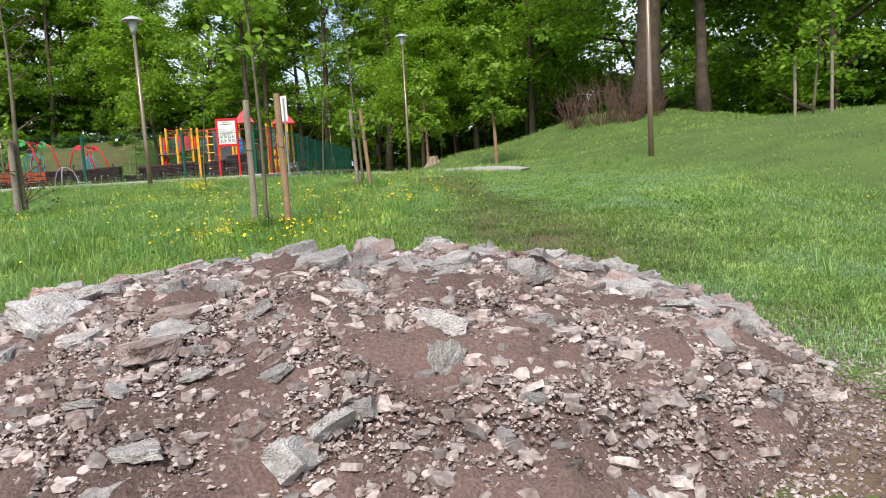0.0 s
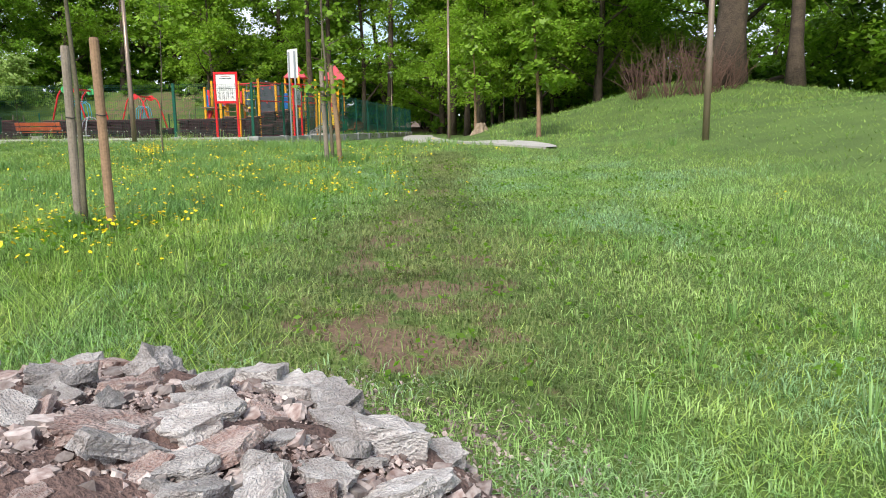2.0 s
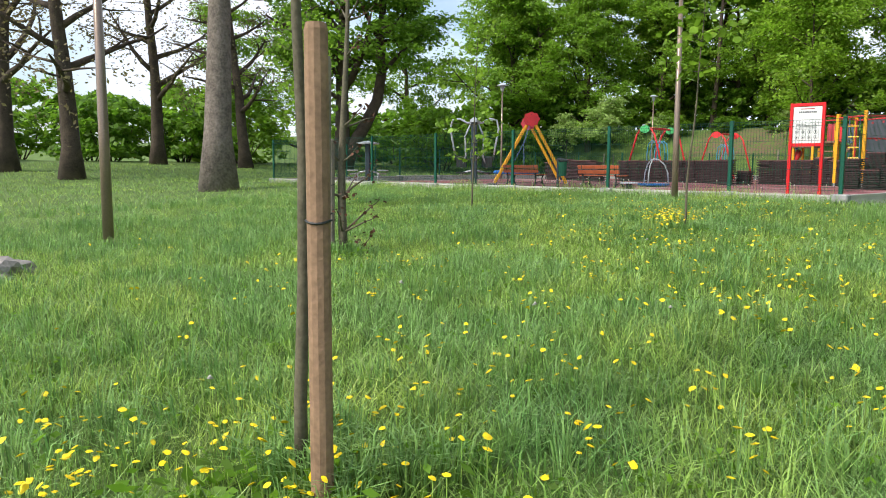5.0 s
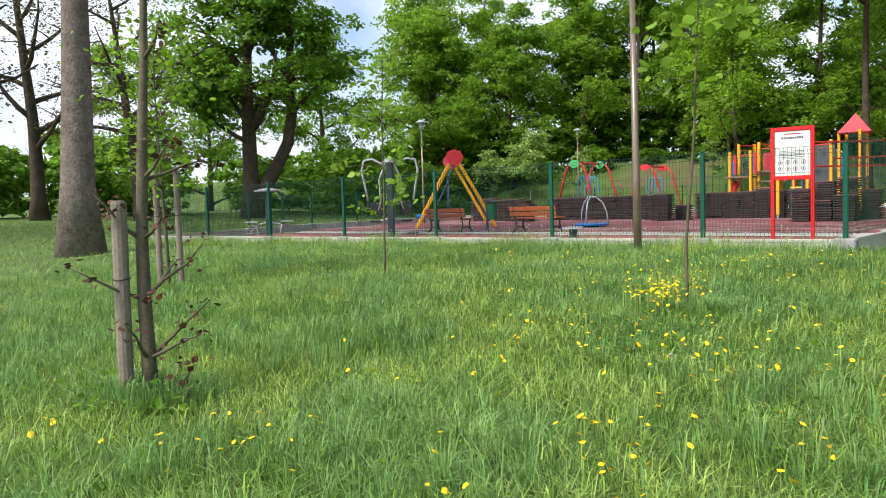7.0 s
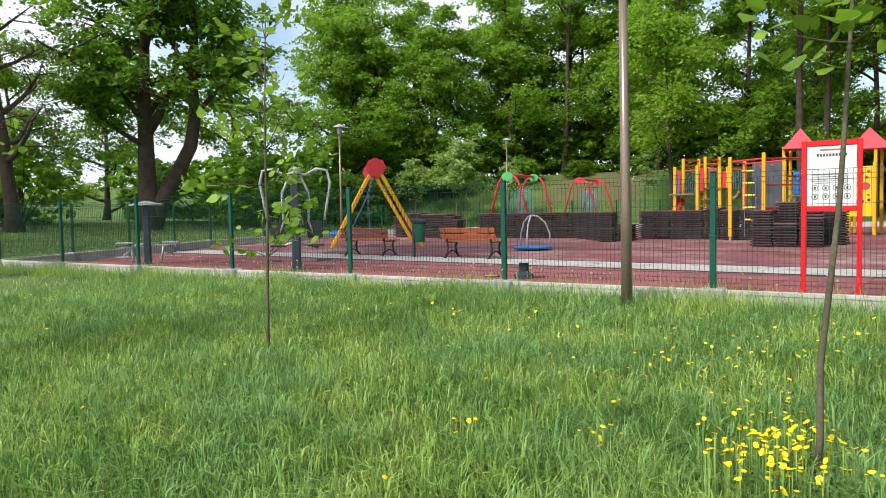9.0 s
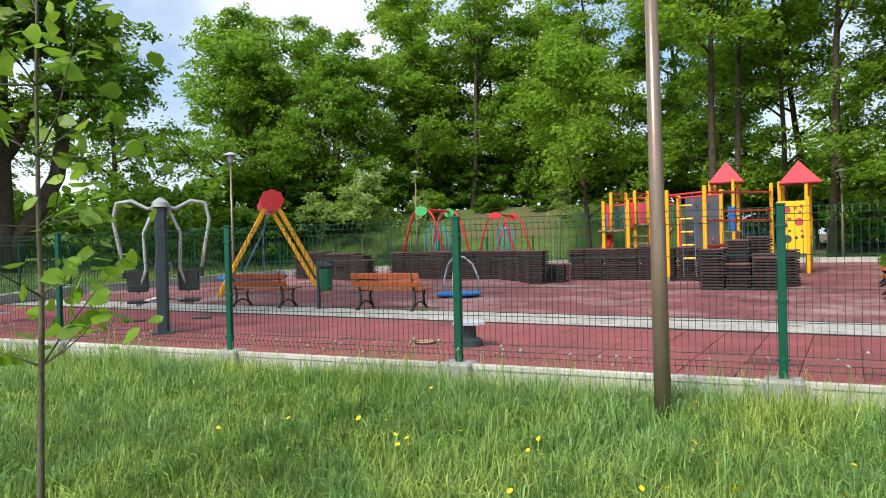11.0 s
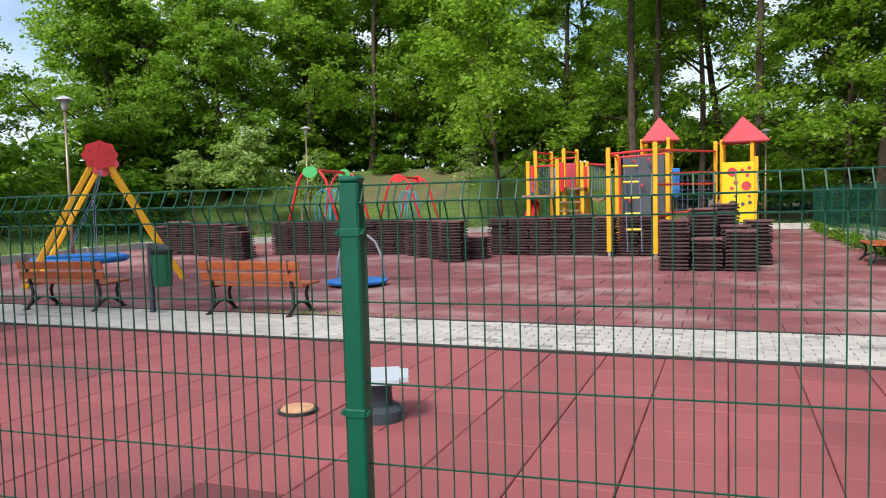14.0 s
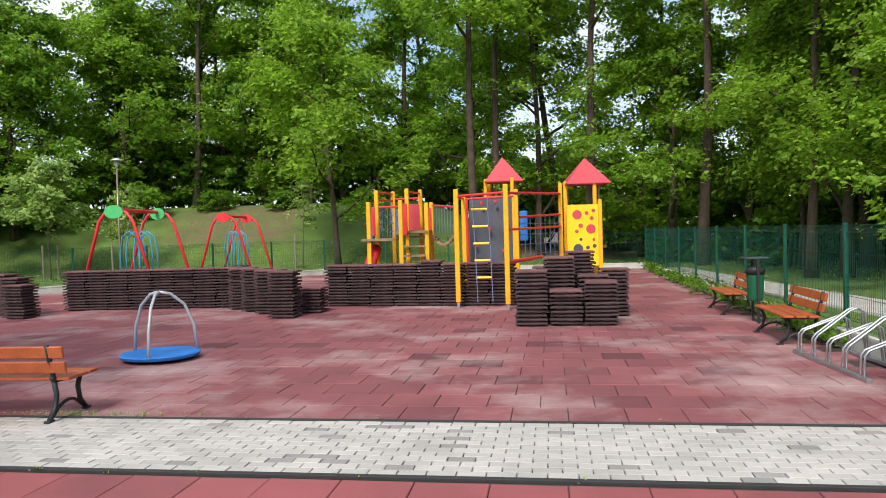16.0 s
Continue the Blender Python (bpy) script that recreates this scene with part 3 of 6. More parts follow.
# x, y, kind, scale
WOOD = [(-0.6, 33.6, 6, 1.0), (0.3, 35.0, 6, 0.95), (4.6, 34.2, 6, 1.05), (8.9, 31.0, 6, 1.1), (9.8, 22.5, 6, 0.72), (-6.9, 32.6, 7, 1.0), (-10.5, 42.0, 7, 0.9), (13.2, 26.0, 6, 1.0), (-17.5, 42, 6, 0.9), (12.2, 20, 7, 0.8), (14.5, 23, 7, 0.9), (11.4, 27, 7, 0.8), (15.8, 18.5, 7, 0.85), (12.8, 33, 7, 0.9), (7.4, 36.5, 7, 0.9), (10.2, 17.5, 7, 0.6),
        (-27, 38.5, 4, 0.85), (-32, 35, 4, 0.9), (-22, 42, 4, 0.8), (-36, 38, 4, 1.0), (34, 24, 4, 1.0), (41, 15, 4, 1.0), (47, 4, 4, 1.0), (30, 32, 4, 1.0), (49, 21, 4, 1.1),
        (15.5, 15.5, 5, 0.85), (13.5, 20.5, 5, 0.9), (20.5, 13.5, 4, 0.85), (25, 6.5, 4, 0.8), (12.0, 28.5, 5, 0.95), (8.2, 33.5, 4, 0.75), (-1.0, 42, 4, 0.75), (-12, 44, 4, 0.75), (29, -1, 4, 0.8),
        (-60, -20, 2, 0.9), (-48, -26, 0, 0.8), (-50, 26, 4, 0.9), (-55, -14, 4, 0.6),
        (-29, 36, 0, 0.86), (-22.5, 43, 1, 0.9), (-17, 45, 2, 0.85), (-14, 44, 0, 0.8), (-9, 44, 3, 0.85), (-5, 43.5, 2, 0.85),
        (2.5, 37, 5, 1.0), (4.0, 39.5, 3, 1.0), (10.6, 22, 5, 0.9), (19, 38, 1, 1.0),
        (15.0, 25.5, 5, 1.0), (17.5, 18, 5, 1.0), (11.0, 31.5, 5, 1.0), (8.6, 38, 5, 1.0), (19.5, 24, 5, 1.0), (16.5, 29.5, 4, 0.85), (18.5, 20.8, 4, 0.75), (31, 17, 2, 1.0), (26, 10.5, 0, 0.9),
        (33, 9, 1, 1.0), (36, 1, 2, 1.0), (31, -6, 0, 0.9), (-33, 42, 3, 0.7), (-26, 50, 0, 1.0), (-19.5, 47, 0, 0.95), (-25.3, 36.8, 4, 0.75),
        (-15, 51, 1, 1.0), (-4, 50, 0, 1.0), (24, 44, 1, 1.05), (39, 22, 3, 1.05), (43, 8, 0, 1.05), (-44, 34, 0, 0.95), (-40, 45, 2, 1.0), (-47, 18, 0, 0.75), (44, -8, 2, 1.0)]
for x, y, k, s in WOOD:
    place(kinds[k], x, y, rng.uniform(0, 360), s, first=k not in used)
    used.add(k)

shrubs = [make_shrub("shrub", 31, 3.4, 2.4, 60, 60, 0.15, "leafy green undergrowth shrub at the wood's edge", M_LEAF),
          make_shrub("shrub", 32, 2.6, 2.2, 50, 60, 0.15, "dark leafy shrub under the woodland trees", M_LEAF_DARK)]
used = set()
BUSH = [(-28, 50, 0, 1.9), (-22, 50, 1, 1.9), (-16, 50, 0, 2.0), (-10, 50, 1, 1.9), (-4, 51, 0, 2.0), (1.5, 50, 1, 1.9), (7, 51, 0, 2.0), (13, 47, 1, 1.9), (19, 44, 0, 1.9),
        (-42, -6, 0, 1.6), (-46, 6, 1, 1.8), (-50, -16, 0, 1.8), (-48, -1, 1, 1.6), (-53, 3, 0, 1.8), (-38, 9, 1, 1.3),
        (-31, 32, 0, 1.7), (-36, 26, 1, 1.6), (-29, 38, 0, 1.5), (-40, 33, 1, 1.8), (33, 15, 0, 1.7), (36, 21, 1, 1.8), (41, 11, 0, 1.8), (26, 22, 1, 1.5), (44, 0, 1, 1.8), (-44, 12, 0, 1.7),
        (-11.5, 40, 1, 0.4), (-15.5, 40, 1, 0.45), (-19.5, 39, 0, 0.6), (-29, 24, 0, 1.3), (-28, 31, 1, 1.3), (-24, 38, 0, 0.9), (-17, 44, 1, 1.2), (-12, 45, 0, 1.2), (-7, 44, 1, 1.3), (-2, 45, 0, 1.4), (2, 42, 1, 1.5), (7, 40, 0, 1.4), (11, 34, 1, 1.3),
        (14, 37, 0, 1.5), (17, 31, 1, 1.4), (21, 33, 0, 1.5), (20, 24, 1, 1.2), (25, 27, 0, 1.5), (24, 17, 1, 1.1), (29, 21, 0, 1.5), (30, 13, 1, 1.3), (34, 4, 0, 1.5), (12.5, 30, 1, 0.9),
        (-34, 19, 1, 1.4), (-36, 12, 0, 1.3), (-40, 5, 1, 1.5), (-39, -4, 0, 1.3), (27, 37, 1, 1.7), (36, 28, 0, 1.7), (9, 46, 1, 1.6), (-22, 44, 0, 1.4), (-28, 37, 1, 1.5), (38, -4, 1, 1.5), (3, 47, 0, 1.7)]
for x, y, k, s in BUSH:
    place(shrubs[k], x, y, rng.uniform(0, 360), s, first=k not in used)
    used.add(k)

# leafless twig bushes on the mound
def twig_bush(x, y, seed, h):
    rg = random.Random(seed)
    t = thing("twig_bush", x, y, gz(x, y), 0, "leafless reddish-brown twig bush on the mound", "shrub", "twig bushes")
    bm = bmesh.new()
    for k in range(46):
        a = rg.uniform(0, 6.28)
        b = rg.uniform(0, 0.45)
        pts = limb_path(rg, (b * math.cos(a), b * math.sin(a), -0.1), (math.cos(a) * 0.5, math.sin(a) * 0.5, 1), h * rg.uniform(0.5, 1.1), 5, 0.22)
        tube(bm, pts, [0.014, 0.012, 0.01, 0.008, 0.006, 0.003], 4)
        q = limb_path(rg, pts[3], (rg.gauss(0, 1), rg.gauss(0, 1), 0.6), h * 0.35, 3, 0.2)
        tube(bm, q, [0.008, 0.006, 0.005, 0.003], 4)
    part("branch", bm, M_TWIG, t)


twig_bush(15.9, 6.2, 1, 2.2)
twig_bush(16.7, 5.6, 2, 1.9)
twig_bush(17.5, 6.0, 3, 1.3)
twig_bush(15.2, 7.2, 4, 1.9)

# single trees that the walk passes
place(make_tree("beech_tree", 21, 19, 4.2, 0.44, 0.45, 80, 80, 0.16, "park tree with a stout grey trunk in the lawn", M_LEAF, M_GREYBARK, lean=0.01), -11.0, -2.8, 40, 1, True)
old = make_tree("old_tree", 22, 18, 5.8, 0.56, 0.30, 190, 110, 0.15, "old tree with a thick dark trunk and a second bowed stem", M_LEAF_DARK, M_BARK, forks=13, limb=1.3, leaf_from=0.34)
place(old, -29.5, 15.5, 0, 1, True)
rng = random.Random(77)
bm = bmesh.new()
side = Vector((0.585, 0.81, 0))
bow = [side * u + Vector((0, 0, z)) for u, z in ((0.15, -0.2), (0.6, 1.4), (1.5, 2.9), (2.25, 4.4), (2.55, 6.2), (2.4, 8.2), (2.7, 10.5), (2.5, 13.0))]
tube(bm, bow, [0.5, 0.42, 0.38, 0.35, 0.31, 0.26, 0.18, 0.08], 10)
limbs = [(bow[4], side + Vector((0, 0, 0.9))), (bow[5], -side + Vector((0, 0, 1.2))), (bow[5], side + Vector((0.3, -0.3, 0.7))), (bow[6], Vector((0.4, -0.8, 0.6))), (Vector((0, 0, 4.4)), -side + Vector((0, 0, 0.35))), (Vector((0, 0, 5.6)), -side * 0.8 + Vector((0, 0, 0.8)))]
cs, heads = [], []
for p, d in limbs:
    pts = limb_path(rng, p, d, 4.2, 6, 0.16, 0.06)
    tube(bm, pts, [0.17, 0.14, 0.115, 0.09, 0.06, 0.04, 0.015], 7)
    for q in pts[3:]:
        for _ in range(5):
            cs.append((q.x + rng.gauss(0, 0.5), q.y + rng.gauss(0, 0.5), q.z + rng.gauss(0.2, 0.4)))
            heads.append((rng.gauss(0, 1), rng.gauss(0, 1), 0.1))
part("stem", bm, M_BARK, old, "bowed second stem", True)
v, f = leaf_sprays(78, cs, heads, 70, 1.3, 0.15)
fast("crown", v, f, M_LEAF_DARK, old)
place(make_tree("old_tree", 23, 18, 5.0, 0.54, 0.32, 140, 170, 0.12, "massive park tree on the grassy mound", M_LEAF_OPEN, M_BARK, lean=0.02), 17.95, 7.2, 0, 1, True)
place(make_tree("old_tree", 24, 17, 4.5, 0.25, 0.30, 120, 170, 0.12, "leaning park tree on the grassy mound", M_LEAF, M_BARK, lean=0.16), 20.0, 6.6, 0, 1, True)
for i, (x, y, s) in enumerate(((-24, -2.5, 1.0), (-29.5, -3.5, 1.1), (-34, 5.5, 1.0), (-31, 9.5, 0.9))):
    place(make_tree("bare_tree", 25 + i, 16, 5.0, 0.42, 0.25, 62, 75, 0.085, "half-bare tree just coming into leaf", M_LEAF_BUD, M_BARK, spread=1.1, forks=14), x, y, 0, s, True)
place(make_tree("young_tree", 28, 5.0, 0.6, 0.075, 0.36, 60, 50, 0.085, "young lawn tree with a pale trunk and light green crown", M_LEAF_BRIGHT, M_STAKE, spread=0.22), 11.5, 3.6, 0, 1, True)
place(make_tree("young_tree", 29, 4.6, 0.8, 0.07, 0.35, 25, 40, 0.10, "slender young tree beside a cut stump", M_LEAF_BRIGHT, M_STAKE, spread=0.3), 9.9, 11.4, 0, 1, True)
for i, (x, y, w, n, big) in enumerate(((-20.0, 31.5, 1.5, 85, 1.15), (-23.2, 31.0, 0.9, 30, 1.0), (-17.2, 32.4, 0.7, 16, 0.95), (-8.7, 33.0, 0.6, 10, 0.95))):
    place(make_tree("young_tree", 40 + i, 5.0, w, 0.05, 0.45, n, 55, 0.095, "staked young tree with pale green leaves on the bank", M_LEAF_PALE, M_YOUNGBARK, spread=0.36), x, y, i * 50, big, True)

# ---- yard: fence ----
FENCE_H = 1.215


def kerb_board(parent, a, b, z0=-0.2, z1=0.215):
    """A concrete board with a sunk panel on both faces, between two posts."""
    a, b = Vector((*a, 0)), Vector((*b, 0))
    ln = (b - a).length - 0.26
    rot = Matrix.Rotation(math.atan2(b.y - a.y, b.x - a.x), 3, "Z")
    c = (a + b) / 2
    bm = cube((c.x, c.y, (z0 + z1) / 2), (ln, 0.055, z1 - z0), rot, 0.006)
    off = rot @ Vector((0, 0.033, 0))
    for sgn in (1, -1):
        o = off * sgn
        box(bm, (c.x + o.x, c.y + o.y, z1 - 0.022), (ln, 0.012, 0.036), rot)
        for e in (-1, 1):
            q = c + rot @ Vector((e * (ln / 2 - 0.03), 0, 0)) + o
            box(bm, (q.x, q.y, (z0 + z1) / 2 - 0.02), (0.05, 0.012, z1 - z0 - 0.05), rot)
    return part("kerb_board", bm, M_CONCRETE, parent, "pale concrete kerb board")


def fence_post(parent, x, y, rz, h):
    rot = Matrix.Rotation(radians(rz), 3, "Z")
    bm = cube((x, y, 0.23 + h / 2), (0.06, 0.05, h + 0.02), rot, 0.006)
    box(bm, (x, y, 0.23 + h + 0.018), (0.066, 0.056, 0.022), rot, 0.008)
    for z in (0.36, 0.78, h + 0.095):
        box(bm, (x, y, z), (0.066, 0.057, 0.026), rot, 0.003)
        for s in (-1, 1):
            q = rot @ Vector((0.036 * s, 0.012, 0))
            box(bm, (x + q.x, y + q.y, z), (0.016, 0.006, 0.020), rot)
            box(bm, (x + q.x * 1.1, y + q.y * 1.1 - 0.008, z), (0.011, 0.012, 0.011), rot)
    part("post", bm, M_GREEN, parent, "green steel fence post")
    bm = cube((x, y, 0.02), (0.27, 0.22, 0.42), rot, 0.02)
    part("post_block", bm, M_BLOCK, parent, "grey concrete post block")


def wire_panel(parent, a, b, h, step=0.05, wire=0.0025, sides=5):
    a, b = Vector((*a, 0)), Vector((*b, 0))
    d = (b - a)
    ln = d.length
    d.normalize()
    nrm = Vector((-d.y, d.x, 0)) * 0.03
    z0, z1 = 0.255, 0.23 + h
    prof = [(z0, 0), (z0 + 0.03, 0), (z0 + 0.08, 1), (z0 + 0.13, 0), (z1 - 0.10, 0), (z1 - 0.05, 1), (z1, 0)]
    bm = bmesh.new()
    n = int((ln - 0.06) / step)
    for i in range(n + 1):
        p = a + d * (0.04 + i * (ln - 0.08) / n)
        tube(bm, [p + nrm * o + Vector((0, 0, z)) for z, o in prof], wire, sides - 1)
    rows = [(z0 + 0.03, 0), (z0 + 0.08, 1), (z0 + 0.13, 0), (z1 - 0.10, 0), (z1 - 0.05, 1), (z1, 0)] + [(z0 + 0.13 + k * (z1 - z0 - 0.23) / 4, 0) for k in range(1, 4)]
    for z, o in rows:
        q = nrm * o + d.cross(Vector((0, 0, 1))) * 0.005 + Vector((0, 0, z))
        tube(bm, [a + d * 0.03 + q, b - d * 0.03 + q], wire * 1.15, sides)
    part("wire_panel", bm, M_WIRE, parent, "green welded wire mesh panel")


def fence_run(name, a, b, bays, h, label, step=0.05, wire=0.0025, sides=5, last=True, kerb=True):
    f = thing(name, 0, 0, 0, 0, label, "fence", kind="structure")
    pts = [(a[0] + (b[0] - a[0]) * i / bays, a[1] + (b[1] - a[1]) * i / bays) for i in range(bays + 1)]
    rz = math.degrees(math.atan2(b[1] - a[1], b[0] - a[0]))
    for i, p in enumerate(pts):
        if i < bays or last:
            fence_post(f, p[0], p[1], rz, h)
    for p, q in zip(pts, pts[1:]):
        wire_panel(f, p, q, h, step, wire, sides)
        kerb_board(f, p, q)
    return f


FL = "green welded mesh fence on a pale concrete kerb"
fence_run("fence_south", (2.52, 0), (-12.6, 0), 6, FENCE_H, FL)
fence_run("fence_corner", (4.36, 0), (2.52, 0), 1, FENCE_H, FL, last=False)
fence_run("fence_east", (6.3, 29.5), (4.36, 0), 12, 1.36, FL, 0.06, 0.0032, 4, last=False)
fence_run("fence_north", (-7.0, 30.3), (6.3, 29.5), 5, FENCE_H, FL, 0.08, 0.004, 4, last=False)
fence_run("fence_northwest", (-17.5, 20.0), (-7.0, 30.3), 6, FENCE_H, FL, 0.08, 0.004, 4, last=False)
fence_run("fence_west", (-12.6, 0), (-16.6, 9.0), 4, FENCE_H, FL, 0.08, 0.004, 4, last=False)
fence_run("fence_west_end", (-16.6, 9.0), (-17.5, 20.0), 4, FENCE_H, FL, 0.08, 0.004, 4, last=False)

# ---- yard: pole by the fence, boards ----


def lamp_pole(x, y, top, lamp=True, lean=(0, 0), r=0.055, label="", mat=None, collar=False):
    z0 = gz(x, y)
    t = thing("street_lamp", x, y, z0, 0, label or "slim metal park lamp post with a small lantern head", "lamp", "park lamps")
    h = top - z0
    q = lambda u: (lean[0] * u, lean[1] * u, h * u)
    part("pole", pipe([q(-0.03), q(0.28), q(0.285), q(1.0)], [r, r * 0.9, r * 0.9, r * 0.6], 14), mat or M_POLE, t, smooth=True)
    if collar:
        part("collar", pipe([q(0.275), q(0.292)], r * 1.12, 14), M_POLE, t)
    if lamp:
        cx, cy, cz = q(1.0)
        part("lantern", pipe([(cx, cy, cz - 0.02), (cx, cy, cz + 0.06), (cx, cy, cz + 0.30)], [0.05, 0.08, 0.14], 10), M_GLASS, t, "frosted lantern glass", True)
        part("hood", pipe([(cx, cy, cz + 0.30), (cx, cy, cz + 0.33), (cx, cy, cz + 0.42)], [0.27, 0.25, 0.05], 14), M_GREYPAINT, t, "flat grey lamp hood")
    return t


lamp_pole(1.775, -0.58, 3.88, lean=(-0.03, 0.0), r=0.06)
lamp_pole(-1.5, -9.35, 4.6, r=0.07)
lamp_pole(13.45, -4.5, 5.2, r=0.062, collar=True)
lamp_pole(8.92, 7.9, 4.7)
lamp_pole(-15.9, 15.2, 4.35)
lamp_pole(-16.7, 31.5, 5.0)
lamp_pole(4.9, 32.5, 3.8)
lamp_pole(11.9, 24.4, 4.7)


def notice_board(x, y, rz, h, w, label, lines=True):
    t = thing("notice_board", x, y, 0, rz, label, "notice board", "notice boards")
    for s in (-1, 1):
        part("post", cube((s * (w / 2 - 0.025), 0, h / 2), (0.05, 0.05, h), None, 0.006), M_BRIGHTRED, t)
    for z in (h - 0.03, h - 0.72):
        part("rail", cube((0, 0, z), (w - 0.1, 0.045, 0.055), None, 0.004), M_BRIGHTRED, t)
    p = part("panel", cube((0, 0, h - 0.375), (w - 0.11, 0.02, 0.63), None, 0.003), M_WHITE, t, "white printed rules sheet")
    if lines:
        def bars(name, rows, mat):
            bm = bmesh.new()
            for cx, cz, sx, sz in rows:
                box(bm, (cx, -0.0125, cz), (sx, 0.003, sz))
            part(name, bm, mat, p)
        bars("heading", [(0, h - 0.10, 0.22, 0.012)], M_REDINK)
        rg = random.Random(3)
        bars("title", [(-0.13 + 0.029 * i, h - 0.155, 0.019, 0.028) for i in range(10)], M_INK)
        bars("text_line", [(rg.uniform(-0.02, 0.02), h - 0.36 - 0.022 * i, rg.uniform(0.28, 0.36), 0.004) for i in range(5)], M_INK)
        for i in range(4):
            for j in range(2):
                bm = pipe([(-0.155 + 0.1 * i + 0.03 * math.cos(a), -0.012, h - 0.5 - 0.09 * j + 0.03 * math.sin(a)) for a in [k * math.pi / 6 for k in range(12)]], 0.003, 4, True)
                box(bm, (-0.155 + 0.1 * i, -0.012, h - 0.5 - 0.09 * j), (0.018, 0.003, 0.03))
                part("pictogram", bm, M_INK, p)
    return t


notice_board(3.58, 0.6, 3, 1.77, 0.57, "red-framed notice board with white rules sheet beside the fence")
notice_board(4.07, 6.4, 74, 1.85, 0.57, "red-framed notice board standing by the bike rack")

t = thing("sign", 4.95, 1.75, 0.0, -40, "white metal sign on two galvanised posts, seen from behind", "sign")
for s in (-1, 1):
    part("post", pipe([(s * 0.12, 0, 0), (s * 0.12, 0, 2.35)], 0.024, 8), M_SILVER, t)
part("panel", cube((0, 0.03, 2.05), (0.42, 0.012, 0.72), None, 0.004), M_WHITE, t)

# ---- yard: play equipment ----


def bench(x, y, rz, group="benches", label="park bench with varnished orange planks and black iron legs"):
    t = thing("bench", x, y, 0, rz, label, "bench", group)
    for z, yy in ((0.555, -0.24), (0.715, -0.275)):
        part("back_plank", cube((0, yy, z), (1.5, 0.035, 0.125), Matrix.Rotation(radians(12), 3, "X"), 0.008), M_WOODORANGE, t)
    for yy in (-0.13, 0.03, 0.19):
        part("seat_plank", cube((0, yy, 0.43 + 0.015 * yy), (1.5, 0.135, 0.035), None, 0.008), M_WOODORANGE, t)
    for s in (-0.6, 0.6):
        bm = bmesh.new()
        tube(bm, [(s, -0.29, 0.79), (s, -0.262, 0.66), (s, -0.22, 0.5), (s, -0.2, 0.40)], 0.024, 6)
        tube(bm, [(s, -0.24, 0.45), (s, -0.2, 0.405), (s, 0.05, 0.40), (s, 0.24, 0.405)], 0.022, 6)
        tube(bm, [(s, -0.2, 0.40), (s, -0.17, 0.26), (s, -0.2, 0.12), (s, -0.29, 0.015)], 0.024, 6)
        tube(bm, [(s, 0.2, 0.40), (s, 0.15, 0.28), (s, 0.18, 0.13), (s, 0.27, 0.015)], 0.024, 6)
        tube(bm, arc((s, -0.22, 0.06), (s, 0.21, 0.06), (s, 0, 0.17)), 0.018, 6)
        for e in (-0.29, 0.27):
            box(bm, (s, e, 0.012), (0.055, 0.09, 0.024), None, 0.004)
        part("leg_frame", bm, M_IRON, t, "black cast iron leg frame", True)
    t.scale = (1, 1, 0.9)
    return t


bench(-7.38, 6.5, 0)
bench(-4.29, 6.46, -2)
bench(4.5, 10.5, 85, label="park bench facing the play area, orange planks and black legs")
bench(4.78, 13.95, 85, label="park bench facing the play area, orange planks and black legs")


def bin_(x, y, rz, hood):
    t = thing("litter_bin", x, y, 0, rz, "green litter bin hung on a dark steel post" if not hood else "green litter bin with a grey hood on dark posts", "bin", "litter bins")
    if hood:
        for s in (-1, 1):
            part("post", cube((s * 0.19, 0.0, 0.53), (0.04, 0.04, 1.06), None, 0.004), M_IRON, t)
        part("hood", cube((0, 0, 1.07), (0.44, 0.36, 0.03), None, 0.012), M_DKSTEEL, t)
        c = (0, 0)
    else:
        part("post", cube((-0.185, 0, 0.47), (0.06, 0.06, 0.94), None, 0.006), M_DKSTEEL, t)
        c = (0, 0)
    part("body", pipe([(0, 0, 0.36), (0, 0, 0.39), (0, 0, 0.82), (0, 0, 0.84)], [0.115, 0.125, 0.142, 0.15], 18), M_BIN, t, smooth=False)
    part("liner", pipe([(0, 0, 0.80), (0, 0, 0.87), (0.01, 0, 0.90)], [0.148, 0.158, 0.138], 16), M_IRON, t, "black bin liner", True)
    if hood:
        part("notice", cube((0.02, -0.136, 0.62), (0.09, 0.012, 0.13)), M_WHITE, t)
    return t


bin_(-5.66, 6.26, 0, False)
bin_(4.68, 12.3, 85, True)

